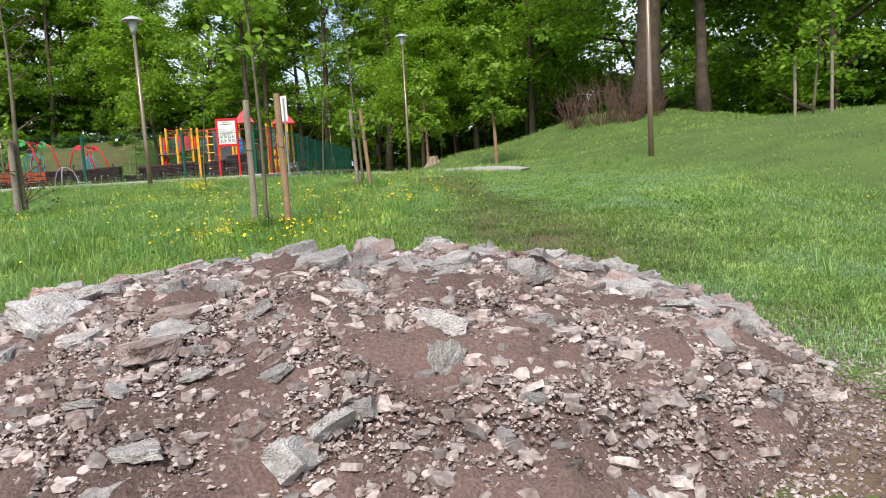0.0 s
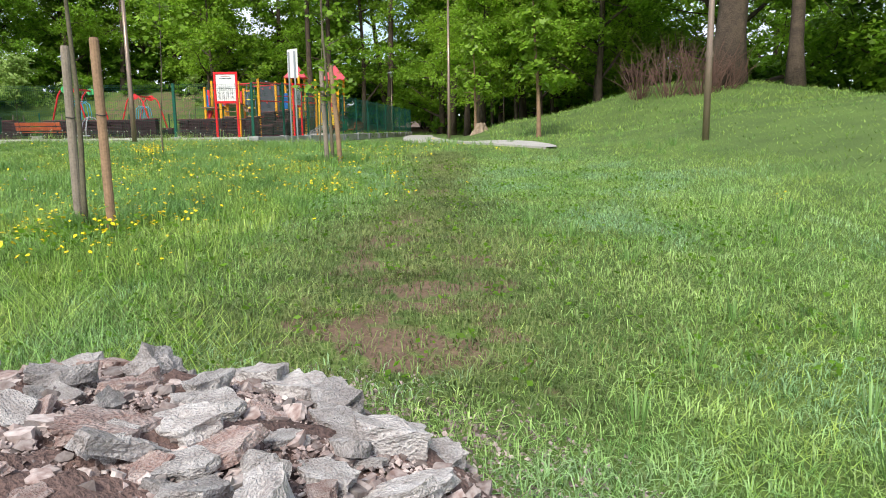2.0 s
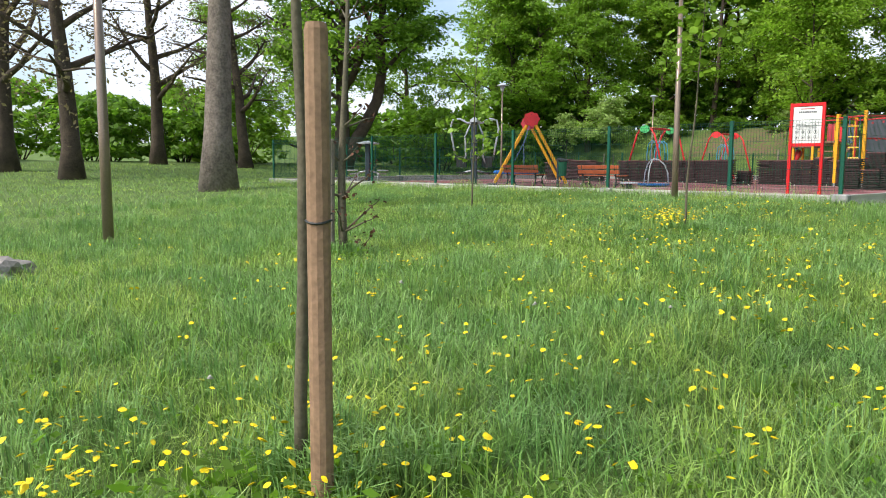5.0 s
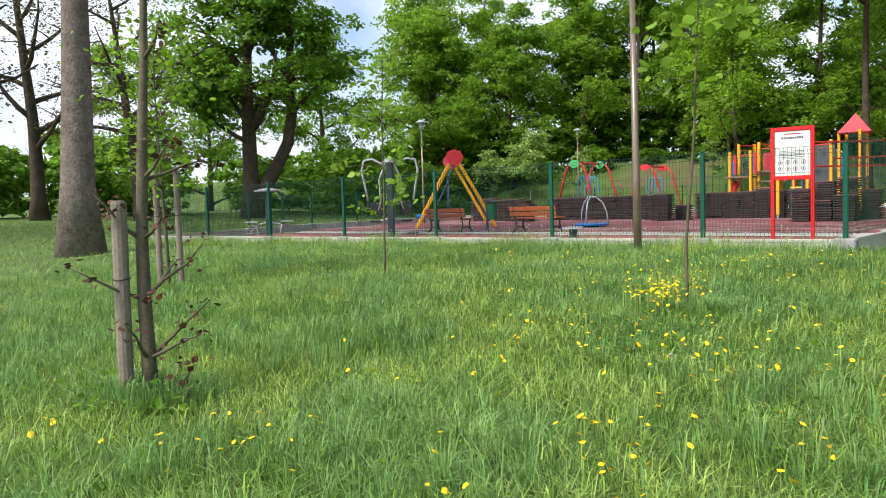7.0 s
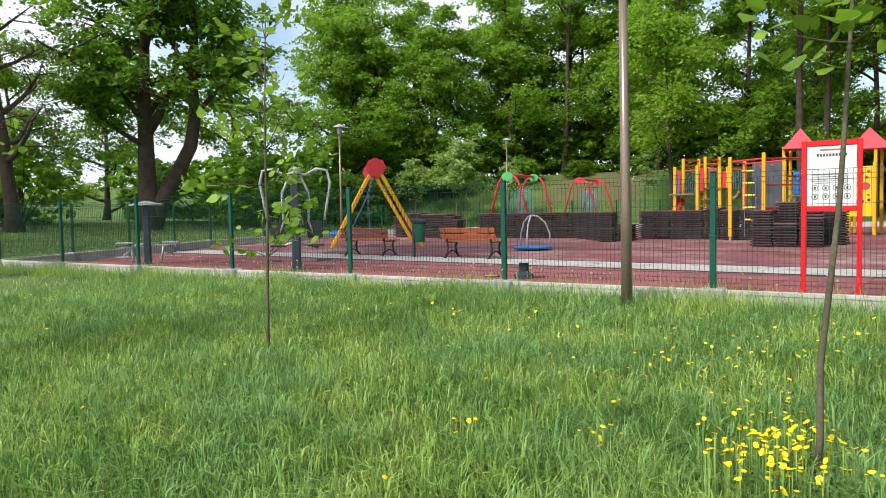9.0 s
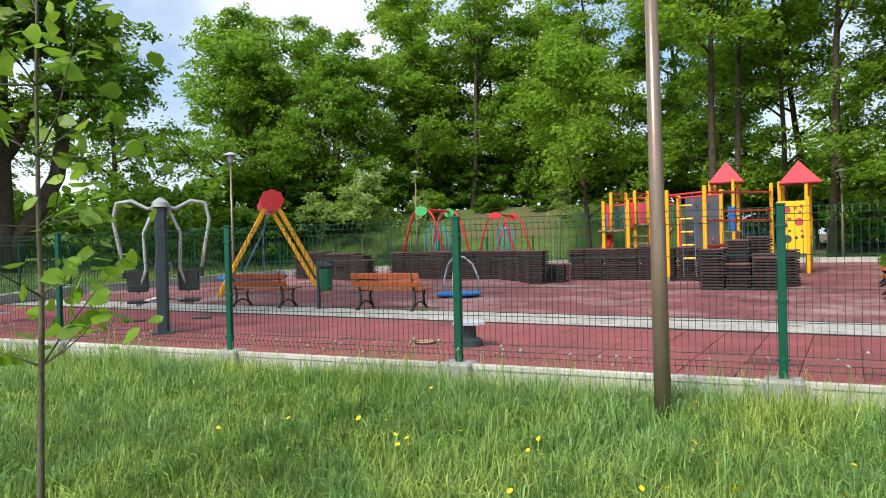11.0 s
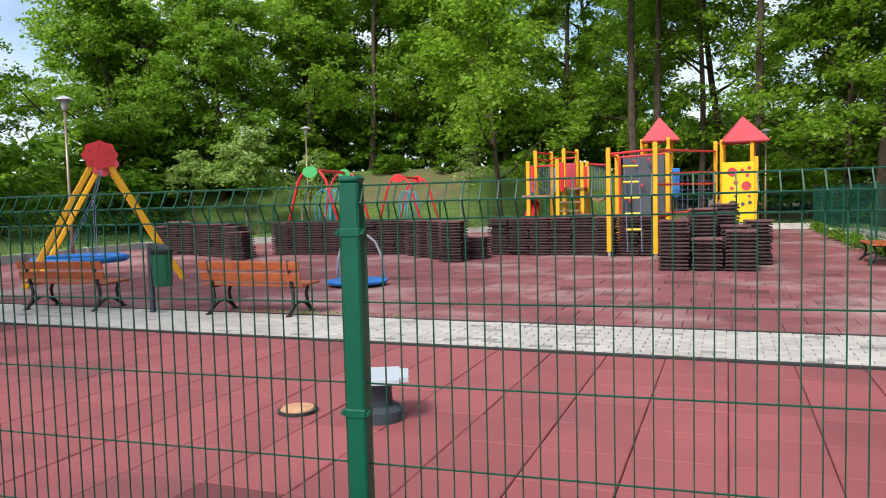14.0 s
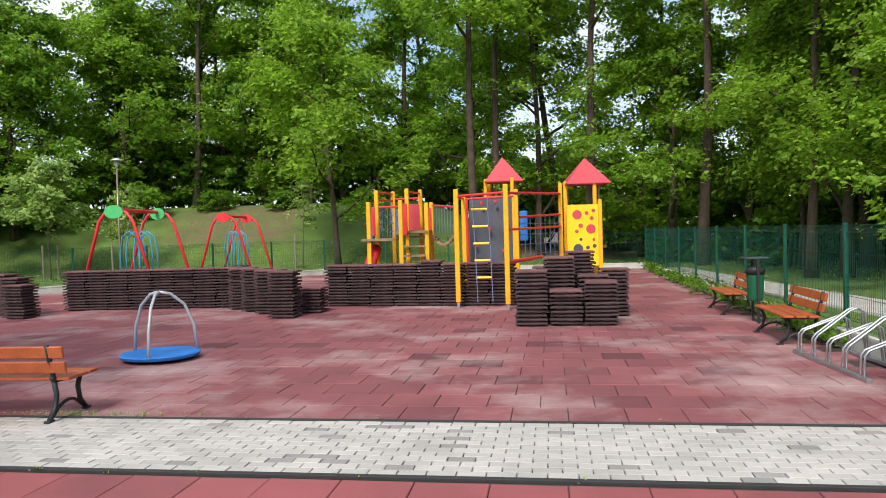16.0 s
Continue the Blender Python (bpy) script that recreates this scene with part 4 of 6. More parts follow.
# nest swing on a yellow double A-frame
t = thing("nest_swing", -9.4, 9.35, 0, 41, "yellow wooden A-frame nest swing with a red cap and blue basket", "swing")
for yy, tag in ((0, 0), (2.9, 1)):
    for s in (-1, 1):
        rot = Matrix.Rotation(-s * math.atan2(1.28, 2.35), 3, "Y")
        part("leg", cube((s * 0.73, yy, 1.2), (0.115, 0.115, 2.72), rot, 0.02), M_YELLOW, t)
        part("foot", cube((s * 1.38, yy, 0.06), (0.06, 0.08, 0.22), rot, 0.004), M_SILVER, t)
    bm = bmesh.new()
    outline = [(0.30 + 0.018 * math.cos(8 * a)) for a in [k * math.pi / 24 for k in range(48)]]
    vs0 = [bm.verts.new((r * math.cos(k * math.pi / 24), yy - 0.085, 2.45 + 0.88 * r * math.sin(k * math.pi / 24))) for k, r in enumerate(outline)]
    f0 = bm.faces.new(vs0)
    ext = bmesh.ops.extrude_face_region(bm, geom=[f0])
    bmesh.ops.translate(bm, vec=(0, 0.02, 0), verts=[g for g in ext["geom"] if isinstance(g, bmesh.types.BMVert)])
    cap = part("cap", bm, M_ROOF if tag else M_RED, t, "red scalloped end cap")
    bm = bmesh.new()
    for a in (0.5, 1.6, 2.7, 3.9, 5.5):
        box(bm, (0.19 * math.cos(a), yy - 0.088, 2.45 + 0.17 * math.sin(a)), (0.022, 0.012, 0.022))
    part("bolt", bm, M_IRON, cap)
part("beam", cube((0, 1.45, 2.42), (0.12, 3.0, 0.14), None, 0.015), M_YELLOW, t)
BX, BR = -0.5, 0.86
for yy in (0.85, 2.05):
    bm = pipe([(0, yy, 2.34), (BX * 0.4, yy, 1.65)], 0.01, 6)
    for q in (-1, 1):
        tube(bm, [(BX * 0.4, yy, 1.65), (BX + q * 0.3, 1.45 + (yy - 1.45) * 1.05, 0.46)], 0.009, 6)
    part("rope", bm, M_ROPE, t, "thin forked suspension rope")
part("basket_rim", pipe([(BX + BR * math.cos(a), 1.45 + BR * math.sin(a), 0.42) for a in [k * math.pi / 20 for k in range(40)]], 0.07, 10, True), M_BLUE, t, "blue padded basket rim", True)
bm = bmesh.new()
for k in range(-5, 6):
    c = math.sqrt(BR * BR - (0.125 * k) ** 2)
    tube(bm, [(BX + 0.125 * k, 1.45 - c, 0.42), (BX + 0.125 * k, 1.45, 0.34), (BX + 0.125 * k, 1.45 + c, 0.42)], 0.008, 4)
    tube(bm, [(BX - c, 1.45 + 0.125 * k, 0.42), (BX, 1.45 + 0.125 * k, 0.34), (BX + c, 1.45 + 0.125 * k, 0.42)], 0.008, 4)
part("net", bm, M_ROPE, t)


def small_swing(x, y, rz, mat, label):
    t = thing("toddler_swing", x, y, 0, rz, label, "swing", "red tube swings")
    for yy in (0, 2.3):
        for s in (-1, 1):
            part("leg", pipe([(0.0, yy, 2.44), (s * 0.28, yy, 2.38), (s * 0.45, yy, 2.15), (s * 1.08, yy, 0.0)], 0.043, 8), M_RED, t, smooth=True)
        part("end_disc", disc((-0.02 if yy == 0 else 0.02, yy - 0.06, 2.40), 0.25 if yy == 0 else 0.21, 0.03, "Y", 24, 0.17), mat, t)
    part("beam", pipe([(0, 0, 2.45), (0, 2.3, 2.45)], 0.05, 8), M_RED, t)
    for yy in (0.8, 1.5):
        bm = bmesh.new()
        for s in (-1, 1):
            tube(bm, [(0, yy, 2.4), (s * 0.16, yy, 1.85)], 0.008, 5)
        part("chain", bm, M_SILVER, t)
        bm = bmesh.new()
        for dy in (-0.15, 0.15):
            tube(bm, [(-0.24, yy + dy, 0.55), (-0.27, yy + dy, 1.3), (-0.2, yy + dy, 1.75), (0, yy + dy, 1.9), (0.2, yy + dy, 1.75), (0.27, yy + dy, 1.3), (0.24, yy + dy, 0.55)], 0.022, 6)
        part("seat_frame", bm, M_LIGHTBLUE, t, "light blue hanging seat frame", True)
        part("seat", cube((0, yy, 0.58), (0.5, 0.34, 0.05), None, 0.012), M_EDGE, t)
    return t


small_swing(-9.3, 17.7, 0, M_LIME, "red tube toddler swing with green end discs and light blue seats")
small_swing(-9.4, 25.3, 0, M_RED, "red tube toddler swing with red end discs and light blue seats")

# little roundabout
t = thing("roundabout", -4.25, 9.49, 0, 15, "small roundabout with blue deck and silver hoops", "roundabout")
part("deck", pipe([(0, 0, 0.035), (0, 0, 0.05), (0, 0, 0.09), (0, 0, 0.105)], [0.43, 0.51, 0.53, 0.50], 36), M_BLUE, t)
part("pivot", pipe([(0, 0, 0), (0, 0, 0.06)], 0.25, 16), M_IRON, t)
bm = bmesh.new()
for a in (0.4, 2.5, 4.6):
    tube(bm, [(0.50 * math.cos(a), 0.50 * math.sin(a), 0.09), (0.46 * math.cos(a), 0.46 * math.sin(a), 0.45), (0.34 * math.cos(a), 0.34 * math.sin(a), 0.74), (0.15 * math.cos(a), 0.15 * math.sin(a), 0.90), (0, 0, 0.93)], 0.022, 8)
part("handrail", bm, M_GREYPAINT, t, "curved silver hoop handrail", True)

# low stool with a pale square top
t = thing("table_stool", -0.92, 2.36, 0, 20, "low grey pedestal stool with a pale square top", "stool")
part("base", pipe([(0, 0, 0), (0, 0, 0.07), (0, 0, 0.10)], [0.155, 0.155, 0.11], 24), M_DKSTEEL, t)
part("column", pipe([(0, 0, 0.09), (0, 0, 0.265)], [0.085, 0.078], 20), M_DKSTEEL, t)
bm = bmesh.new()
box(bm, (0, 0, 0.280), (0.38, 0.38, 0.032))
bmesh.ops.bevel(bm, geom=[e for e in bm.edges if abs((e.verts[0].co - e.verts[1].co).z) > 0.01], offset=0.06, segments=2, affect="EDGES")
part("top", bm, M_PALEBLUE, t, "pale square stool top")
t = thing("hatch_cover", -1.53, 2.38, 0.006, 0, "round rusty ground cap lying on the rubber floor", "cover")
part("rim", disc((0, 0, 0.008), 0.135, 0.02, n=28), M_EDGE, t)
part("cap", pipe([(0, 0, 0.01), (0, 0, 0.028), (0, 0, 0.034)], [0.12, 0.11, 0.03], 24), M_ORANGE_CAP, t)

# outdoor gym machine
t = thing("gym_machine", -5.85, 2.3, 0, 40, "outdoor gym press with silver lever arms and dark column", "gym machine", "outdoor gym")
part("column", cube((0, 0, 0.95), (0.17, 0.17, 1.9), None, 0.03), M_DKSTEEL, t, "dark steel column")
part("base_plate", cube((0, 0, 0.012), (0.3, 0.3, 0.024), None, 0.004), M_DKSTEEL, t)
part("head_cap", pipe([(0, 0, 1.88), (0, 0, 1.95), (0, 0, 2.02)], [0.13, 0.12, 0.03], 16), M_GREYPAINT, t)
for s in (-1, 1):
    bm = bmesh.new()
    tube(bm, [(0, 0.05, 1.9), (s * 0.2, 0.1, 1.86), (s * 0.42, 0.1, 1.98), (s * 0.62, 0.1, 1.95), (s * 0.68, 0.12, 1.7), (s * 0.6, 0.14, 1.25), (s * 0.55, 0.14, 0.95)], 0.028, 8)
    tube(bm, [(s * 0.1, 0.05, 1.85), (s * 0.26, 0.1, 1.5), (s * 0.24, 0.12, 0.95), (s * 0.36, 0.16, 0.6)], 0.026, 8)
    tube(bm, [(0, 0, 0.55), (s * 0.25, 0.15, 0.48), (s * 0.4, 0.3, 0.42)], 0.028, 8)
    tube(bm, [(0, 0.05, 0.95), (s * 0.1, 0.15, 1.05), (s * 0.12, 0.2, 0.9), (0.0, 0.2, 0.85)], 0.018, 6)
    part("lever_arm", bm, M_GREYPAINT, t, "bent silver lever arm", True)
    part("seat", cube((s * 0.36, 0.28, 0.47), (0.32, 0.34, 0.04), None, 0.015), M_EDGE, t, "black seat pad")
    part("backrest", cube((s * 0.36, 0.14, 0.78), (0.3, 0.04, 0.32), None, 0.015), M_EDGE, t, "black backrest pad")
    part("footrest", cube((s * 0.5, 0.72, 0.14), (0.3, 0.12, 0.03), None, 0.008), M_DKSTEEL, t)
    part("handle_grip", pipe([(s * 0.553, 0.14, 0.97), (s * 0.545, 0.14, 0.83)], 0.034, 8), M_EDGE, t)
t = thing("gym_machine", -10.6, 2.3, 0, 45, "outdoor gym rider with grey column and step plates", "gym machine", "outdoor gym")
part("column", cube((0, 0, 0.68), (0.16, 0.16, 1.36), None, 0.03), M_DKSTEEL, t)
part("top_plate", pipe([(0, 0, 1.36), (0, 0, 1.39), (0, 0, 1.46)], [0.38, 0.38, 0.05], 20), M_GREYPAINT, t)
for s in (-1, 1):
    bm = bmesh.new()
    tube(bm, [(0, 0, 0.5), (s * 0.3, 0.05, 0.42), (s * 0.55, 0.1, 0.2)], 0.028, 8)
    tube(bm, [(s * 0.3, -0.1, 0.05), (s * 0.35, 0, 0.4), (s * 0.6, 0.1, 0.38)], 0.028, 8)
    part("lever_arm", bm, M_GREYPAINT, t, smooth=True)
    part("step_plate", cube((s * 0.55, 0.1, 0.17), (0.32, 0.16, 0.03), None, 0.008), M_GREYPAINT, t)
    part("seat", cube((s * 0.5, 0.0, 0.5), (0.34, 0.3, 0.04), None, 0.012), M_GREYPAINT, t)

# bicycle rack
t = thing("bicycle_rack", 4.12, 8.35, 0, 0, "galvanised bicycle rack with sloping wheel hoops", "bike rack")
for xx in (0, 0.62):
    part("rail", cube((xx, 0, 0.025), (0.06, 1.85, 0.04), None, 0.004), M_SILVER, t)
for k in range(5):
    yy = -0.78 + 0.39 * k
    for dy in (-0.04, 0.04):
        hi = 0.62 if k % 2 else 0.48
        part("wheel_hoop", pipe([(0, yy + dy, 0.03), (0.01, yy + dy, 0.26), (0.05, yy + dy, 0.31), (0.42, yy + dy, hi - 0.03), (0.5, yy + dy, hi), (0.58, yy + dy, hi - 0.05), (0.62, yy + dy, 0.03)], 0.013, 7), M_SILVER, t, smooth=True)

# play tower
TX, TY = 0.9, 18.5
tower = thing("play_tower", TX, TY, 0, 0, "yellow and red climbing tower with two pointed roofs and ropes", "play tower")


def tp(x, y, z):
    return (x - TX, y - TY, z)


def tbar(name, a, b, r, mat, label="", n=8):
    return part(name, pipe([tp(*a), tp(*b)], r, n), mat, tower, label)


def tpost(x, y, top, s=0.105, foot=False):
    o = part("post", cube(tp(x, y, top / 2 + (0.06 if foot else 0)), (s, s, top - (0.12 if foot else 0)), None, 0.014), M_YELLOW, tower)
    if foot:
        part("anchor", cube((0, 0, 0), (0.06, 0.06, 0.16), None, 0.004), M_SILVER, o).location = tp(x, y, 0.08)
    return o


def px16(px, y):
    """x of the line of sight px along the yard, at depth y."""
    return 0.452 + (y + 0.139) * math.tan(radians(-4.73) + math.atan((px - 784) / 1287))


for x, y, top, foot in ((-0.466, 15.48, 2.56, True), (0.594, 14.84, 2.6, True), (px16(828, 17.3), 17.3, 2.52, False), (px16(921, 16.9), 16.9, 2.6, False),
                        (px16(868, 22.4), 22.4, 3.25, False), (px16(915, 22.0), 22.0, 3.25, False), (px16(868, 22.4) + 0.1, 23.4, 3.25, False), (px16(915, 22.0) + 0.1, 23.0, 3.25, False),
                        (px16(1000, 19.9), 19.9, 2.9, False), (px16(1009, 20.9), 20.9, 3.0, False), (px16(1061, 20.6), 20.6, 3.0, False), (px16(1070, 19.7), 19.7, 2.42, False),
                        (px16(1062, 21.6), 21.6, 3.0, False), (px16(1011, 21.8), 21.8, 3.0, False)):
    tpost(x, y, top, foot=foot)
for px, y, top in ((659.5, 18.0, 2.46), (674, 18.9, 2.80), (704, 19.9, 2.82), (716, 17.6, 2.46), (728, 18.5, 2.80), (752, 19.6, 2.83), (762, 18.4, 2.42), (771, 19.5, 2.47)):
    tpost(px16(px, y), y, top)


def pyramid_roof(cx, cy, eave, apex, half, rz):
    bm = bmesh.new()
    vs = [bm.verts.new((half * sx, half * sy, 0)) for sx, sy in ((-1, -1), (1, -1), (1, 1), (-1, 1))]
    tip = bm.verts.new((0, 0, apex - eave))
    for i in range(4):
        bm.faces.new((vs[i], vs[(i + 1) % 4], tip))
    bm.faces.new(vs[::-1])
    low = [bm.verts.new(v.co + Vector((0, 0, -0.03))) for v in vs]
    for i in range(4):
        bm.faces.new((low[i], low[(i + 1) % 4], vs[(i + 1) % 4], vs[i]))
    bmesh.ops.transform(bm, matrix=Matrix.Translation(tp(cx, cy, eave)) @ Matrix.Rotation(radians(rz), 4, "Z"), verts=bm.verts)
    part("roof", bm, M_ROOF, tower, "faded red pointed panel roof")


pyramid_roof(0.6, 22.7, 3.18, 3.95, 0.58, 4)
pyramid_roof(2.95, 21.1, 2.93, 3.68, 0.62, 4)
# decks
part("deck", cube(tp(2.9, 20.8, 1.12), (1.0, 1.0, 0.05)), M_STAKE, tower)
part("deck", cube(tp(0.6, 22.7, 1.4), (1.0, 1.0, 0.05)), M_STAKE, tower)
part("deck", cube(tp(px16(684, 18.6), 18.6, 1.5), (0.85, 1.4, 0.06)), M_STAKE, tower)
part("deck", cube(tp(px16(740, 19.0), 19.0, 1.68), (0.85, 1.4, 0.06)), M_STAKE, tower)
# yellow wall with round holes, red discs set behind
xa, xb, yw = px16(1012, 19.75), px16(1066, 19.7), 19.72
bm = cube(tp((xa + xb) / 2, yw, 1.46), (xb - xa + 0.04, 0.03, 1.66), None, 0.006)
wall = part("climbing_wall", bm, M_YPANEL, tower, "yellow climbing wall with round red discs")
for px, pz, r, mt in ((1029, 2.02, 0.125, M_ROOF), (1053, 1.63, 0.125, M_ROOF), (1046, 2.06, 0.05, M_ROOF), (1058, 2.12, 0.05, M_ROOF), (1055, 1.92, 0.05, M_ROOF), (1035, 1.72, 0.06, M_ROOF), (1028, 1.57, 0.05, M_ROOF),
                      (1030, 1.1, 0.13, M_SLATE), (1047, 1.13, 0.05, M_SLATE), (1059, 1.17, 0.05, M_SLATE), (1035, 1.35, 0.04, M_SLATE), (1058, 1.34, 0.04, M_ROOF)):
    part("hole", disc(tp(px16(px, yw), yw - 0.02, pz), r, 0.012, "Y", 20), mt, wall)
# slate climbing wall, leaning
sl = part("slate_wall", cube(tp((px16(838, 17.9) + px16(914, 17.9)) / 2, 17.9, 1.45), (1.06, 0.04, 2.05), Matrix.Rotation(radians(-5), 3, "X"), 0.008), M_SLATE, tower, "dark slate climbing wall panel")
for px, z in ((860, 2.33), (885, 2.36), (873, 1.7), (850, 1.3), (897, 1.15)):
    part("climbing_hold", cube(tp(px16(px, 17.75), 17.77 + (2.3 - z) * -0.05, z), (0.07, 0.06, 0.09), None, 0.015), M_ROOF, sl)
# rails
P1, P2 = (-0.466, 15.48), (0.594, 14.84)
PB = (px16(1000, 19.9), 19.9)
PC, PD = (px16(828, 17.3), 17.3), (px16(921, 16.9), 16.9)
tbar("rail", (*P1, 2.40), (*PC, 2.44), 0.025, M_RED)
tbar("rail", (*P2, 2.42), (*PB, 2.62), 0.028, M_RED)
tbar("rail", (*P1, 2.41), (*P2, 2.43), 0.028, M_RED)
tbar("rail", (*PC, 2.42), (*PD, 2.45), 0.028, M_RED)
tbar("rail", (*PD, 1.95), (*PB, 2.05), 0.028, M_RED)
tbar("rail", (*P2, 1.66), (*PB, 1.72), 0.028, M_RED)
tbar("rail", (*P2, 0.98), (px16(965, 18.0), 18.0, 0.98), 0.045, M_RED)
tbar("rail", (px16(834, 17.0), 17.0, 0.2), (px16(834, 17.0), 17.0, 2.4), 0.03, M_RED)
# monkey rungs and nets
for k in range(7):
    u = (k + 0.5) / 7
    a = Vector((*P2, 2.42)).lerp(Vector((*PB, 2.62)), u)
    b = Vector((*PD, 2.45)).lerp(Vector((px16(1005, 20.9), 20.9, 2.62)), u)
    tbar("rung", a, b, 0.012, M_ROPE)
bm = bmesh.new()
for k in range(9):
    p = Vector((*PD, 0)).lerp(Vector((*PB, 0)), (k + 0.5) / 9)
    tube(bm, [tp(p.x, p.y, 2.0), tp(p.x, p.y, 0.95)], 0.011, 5)
for k in range(4):
    z = 1.05 + 0.25 * k
    tube(bm, [tp(*PD, z), tp(*PB, z)], 0.009, 5)
part("rope_net", bm, M_ROPE, tower, "blue rope climbing net")
# rope ladder between the front posts
bm = bmesh.new()
for px in (843, 870):
    tube(bm, [tp(px16(px, 15.6), 15.6, 2.42), tp(px16(px + 4, 15.6), 15.6, 1.2), tp(px16(px + 6, 15.5), 15.5, 0.12)], 0.011, 5)
part("ladder_rope", bm, M_ROPE, tower)
for k in range(5):
    z = 2.12 - 0.37 * k
    x0, x1 = px16(841 + 1.4 * k, 15.58), px16(869 + 1.4 * k, 15.58)
    part("ladder_rung", pipe([tp(x0, 15.58, z), tp(x1, 15.58, z)], 0.026, 8), M_YPANEL, tower)
# left cluster panels
for px0, px1, y, z0, z1, mt, nm in ((661, 664, 18.2, 1.55, 2.35, M_BLUE, "side_panel"), (663, 671, 18.5, 1.6, 2.35, M_RED, "side_panel"), (719, 728, 18.1, 1.6, 2.4, M_RED, "side_panel"),
                                    (731, 750, 19.1, 1.72, 2.42, M_ROOF, "side_panel"), (763, 771, 19.0, 1.7, 2.3, M_RED, "side_panel"), (708, 712, 19.0, 1.6, 2.3, M_BLUE, "side_panel")):
    xa, xb = px16(px0, y), px16(px1, y)
    part(nm, cube(tp((xa + xb) / 2, y, (z0 + z1) / 2), (max(xb - xa, 0.04), 0.03, z1 - z0), None, 0.01), mt, tower, "coloured plastic side panel")
for a, b, z in (((674, 18.9), (704, 19.9), 2.55), ((674, 18.9), (728, 18.5), 2.35), ((728, 18.5), (752, 19.6), 2.72), ((704, 19.9), (752, 19.6), 2.6), ((674, 18.9), (704, 19.9), 2.75)):
    tbar("rail", (px16(*a), a[1], z), (px16(*b), b[1], z), 0.024, M_RED)
bm = bmesh.new()
for k in range(7):
    px = 676 + 4.5 * k
    tube(bm, [tp(px16(px, 19.3), 19.3, 2.4), tp(px16(px - 2, 19.3), 19.3, 1.55)], 0.01, 5)
for k in range(3):
    tube(bm, [tp(px16(675, 19.3), 19.3, 1.75 + 0.22 * k), tp(px16(704, 19.4), 19.4, 1.7 + 0.22 * k)], 0.009, 5)
part("rope_net", bm, M_ROPE, tower)
q0, q1 = (px16(773, 19.4), 19.4), (px16(812, 18.2), 18.2)
tbar("rail", (*q0, 2.38), (*q1, 2.28), 0.026, M_RED)
bm = bmesh.new()
for k in range(8):
    u = (k + 0.5) / 8
    x, y = q0[0] + (q1[0] - q0[0]) * u, q0[1] + (q1[1] - q0[1]) * u
    tube(bm, [tp(x, y, 2.33), tp(x, y, 1.62)], 0.009, 5)
part("rope_net", bm, M_ROPE, tower)
for k in range(9):
    u = (k + 0.5) / 9
    x, y = q0[0] + (q1[0] - q0[0]) * u, q0[1] + (q1[1] - q0[1]) * u
    part("bridge_log", pipe([tp(x, y - 0.3, 1.58 - 0.25 * math.sin(u * 3.1)), tp(x, y + 0.3, 1.58 - 0.25 * math.sin(u * 3.1))], 0.045, 8), M_STAKE, tower)
for k in range(5):
    part("step", cube(tp(px16(744, 18.9), 18.55 - 0.16 * k, 1.55 - 0.24 * k), (0.55, 0.18, 0.05)), M_STAKE, tower)
part("slide", pipe([tp(px16(672, 18.4), 18.4, 1.3), tp(px16(664, 18.2), 18.2, 1.05), tp(px16(656, 18.0), 18.0, 0.7)], [0.15, 0.15, 0.15], 8), M_RED, tower, "red plastic slide", True)
part("side_panel", cube(tp(px16(934, 18.0), 18.0, 1.75), (0.2, 0.04, 0.75), None, 0.018), M_BLUE, tower, "blue plastic side panel")
part("side_panel", cube(tp(px16(663, 18.5), 18.5, 1.75), (0.1, 0.04, 0.7), None, 0.018), M_BLUE, tower, "blue plastic side panel")

# ---- yard: stacks of lifted rubber tiles ----
LAYER = 0.068


def stack_tile_mesh():
    bm = bmesh.new()
    n, h = 6, LAYER - 0.004
    rim = []
    for side in range(4):
        for k in range(n):
            u = -0.25 + 0.5 * k / n
            rim.append(([(u, -0.25), (0.25, u), (-u, 0.25), (-0.25, -u)][side], k))
    top = [bm.verts.new((x * 0.975, y * 0.975, h)) for (x, y), _ in rim]
    mid = [bm.verts.new((x, y, h - 0.012)) for (x, y), _ in rim]
    low = [bm.verts.new((x * 0.995, y * 0.995, 0.030 - 0.006 * math.cos(math.pi * k))) for (x, y), k in rim]
    core = [bm.verts.new((x * 0.74, y * 0.74, 0.026)) for (x, y), _ in rim]
    foot = [bm.verts.new((x * 0.74, y * 0.74, 0.0)) for (x, y), _ in rim]
    m = len(rim)
    for i in range(m):
        j = (i + 1) % m
        bm.faces.new((mid[i], mid[j], top[j], top[i]))
        bm.faces.new((low[i], low[j], mid[j], mid[i]))
        bm.faces.new((core[i], core[j], low[j], low[i]))
        bm.faces.new((foot[i], foot[j], core[j], core[i]))
    bm.faces.new(top)
    bm.faces.new(foot[::-1])
    me = bpy.data.meshes.new("tile")
    bm.to_mesh(me)
    bm.free()
    return me


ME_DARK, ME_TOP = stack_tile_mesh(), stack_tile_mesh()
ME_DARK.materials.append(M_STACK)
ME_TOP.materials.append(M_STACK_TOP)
srng = random.Random(8)


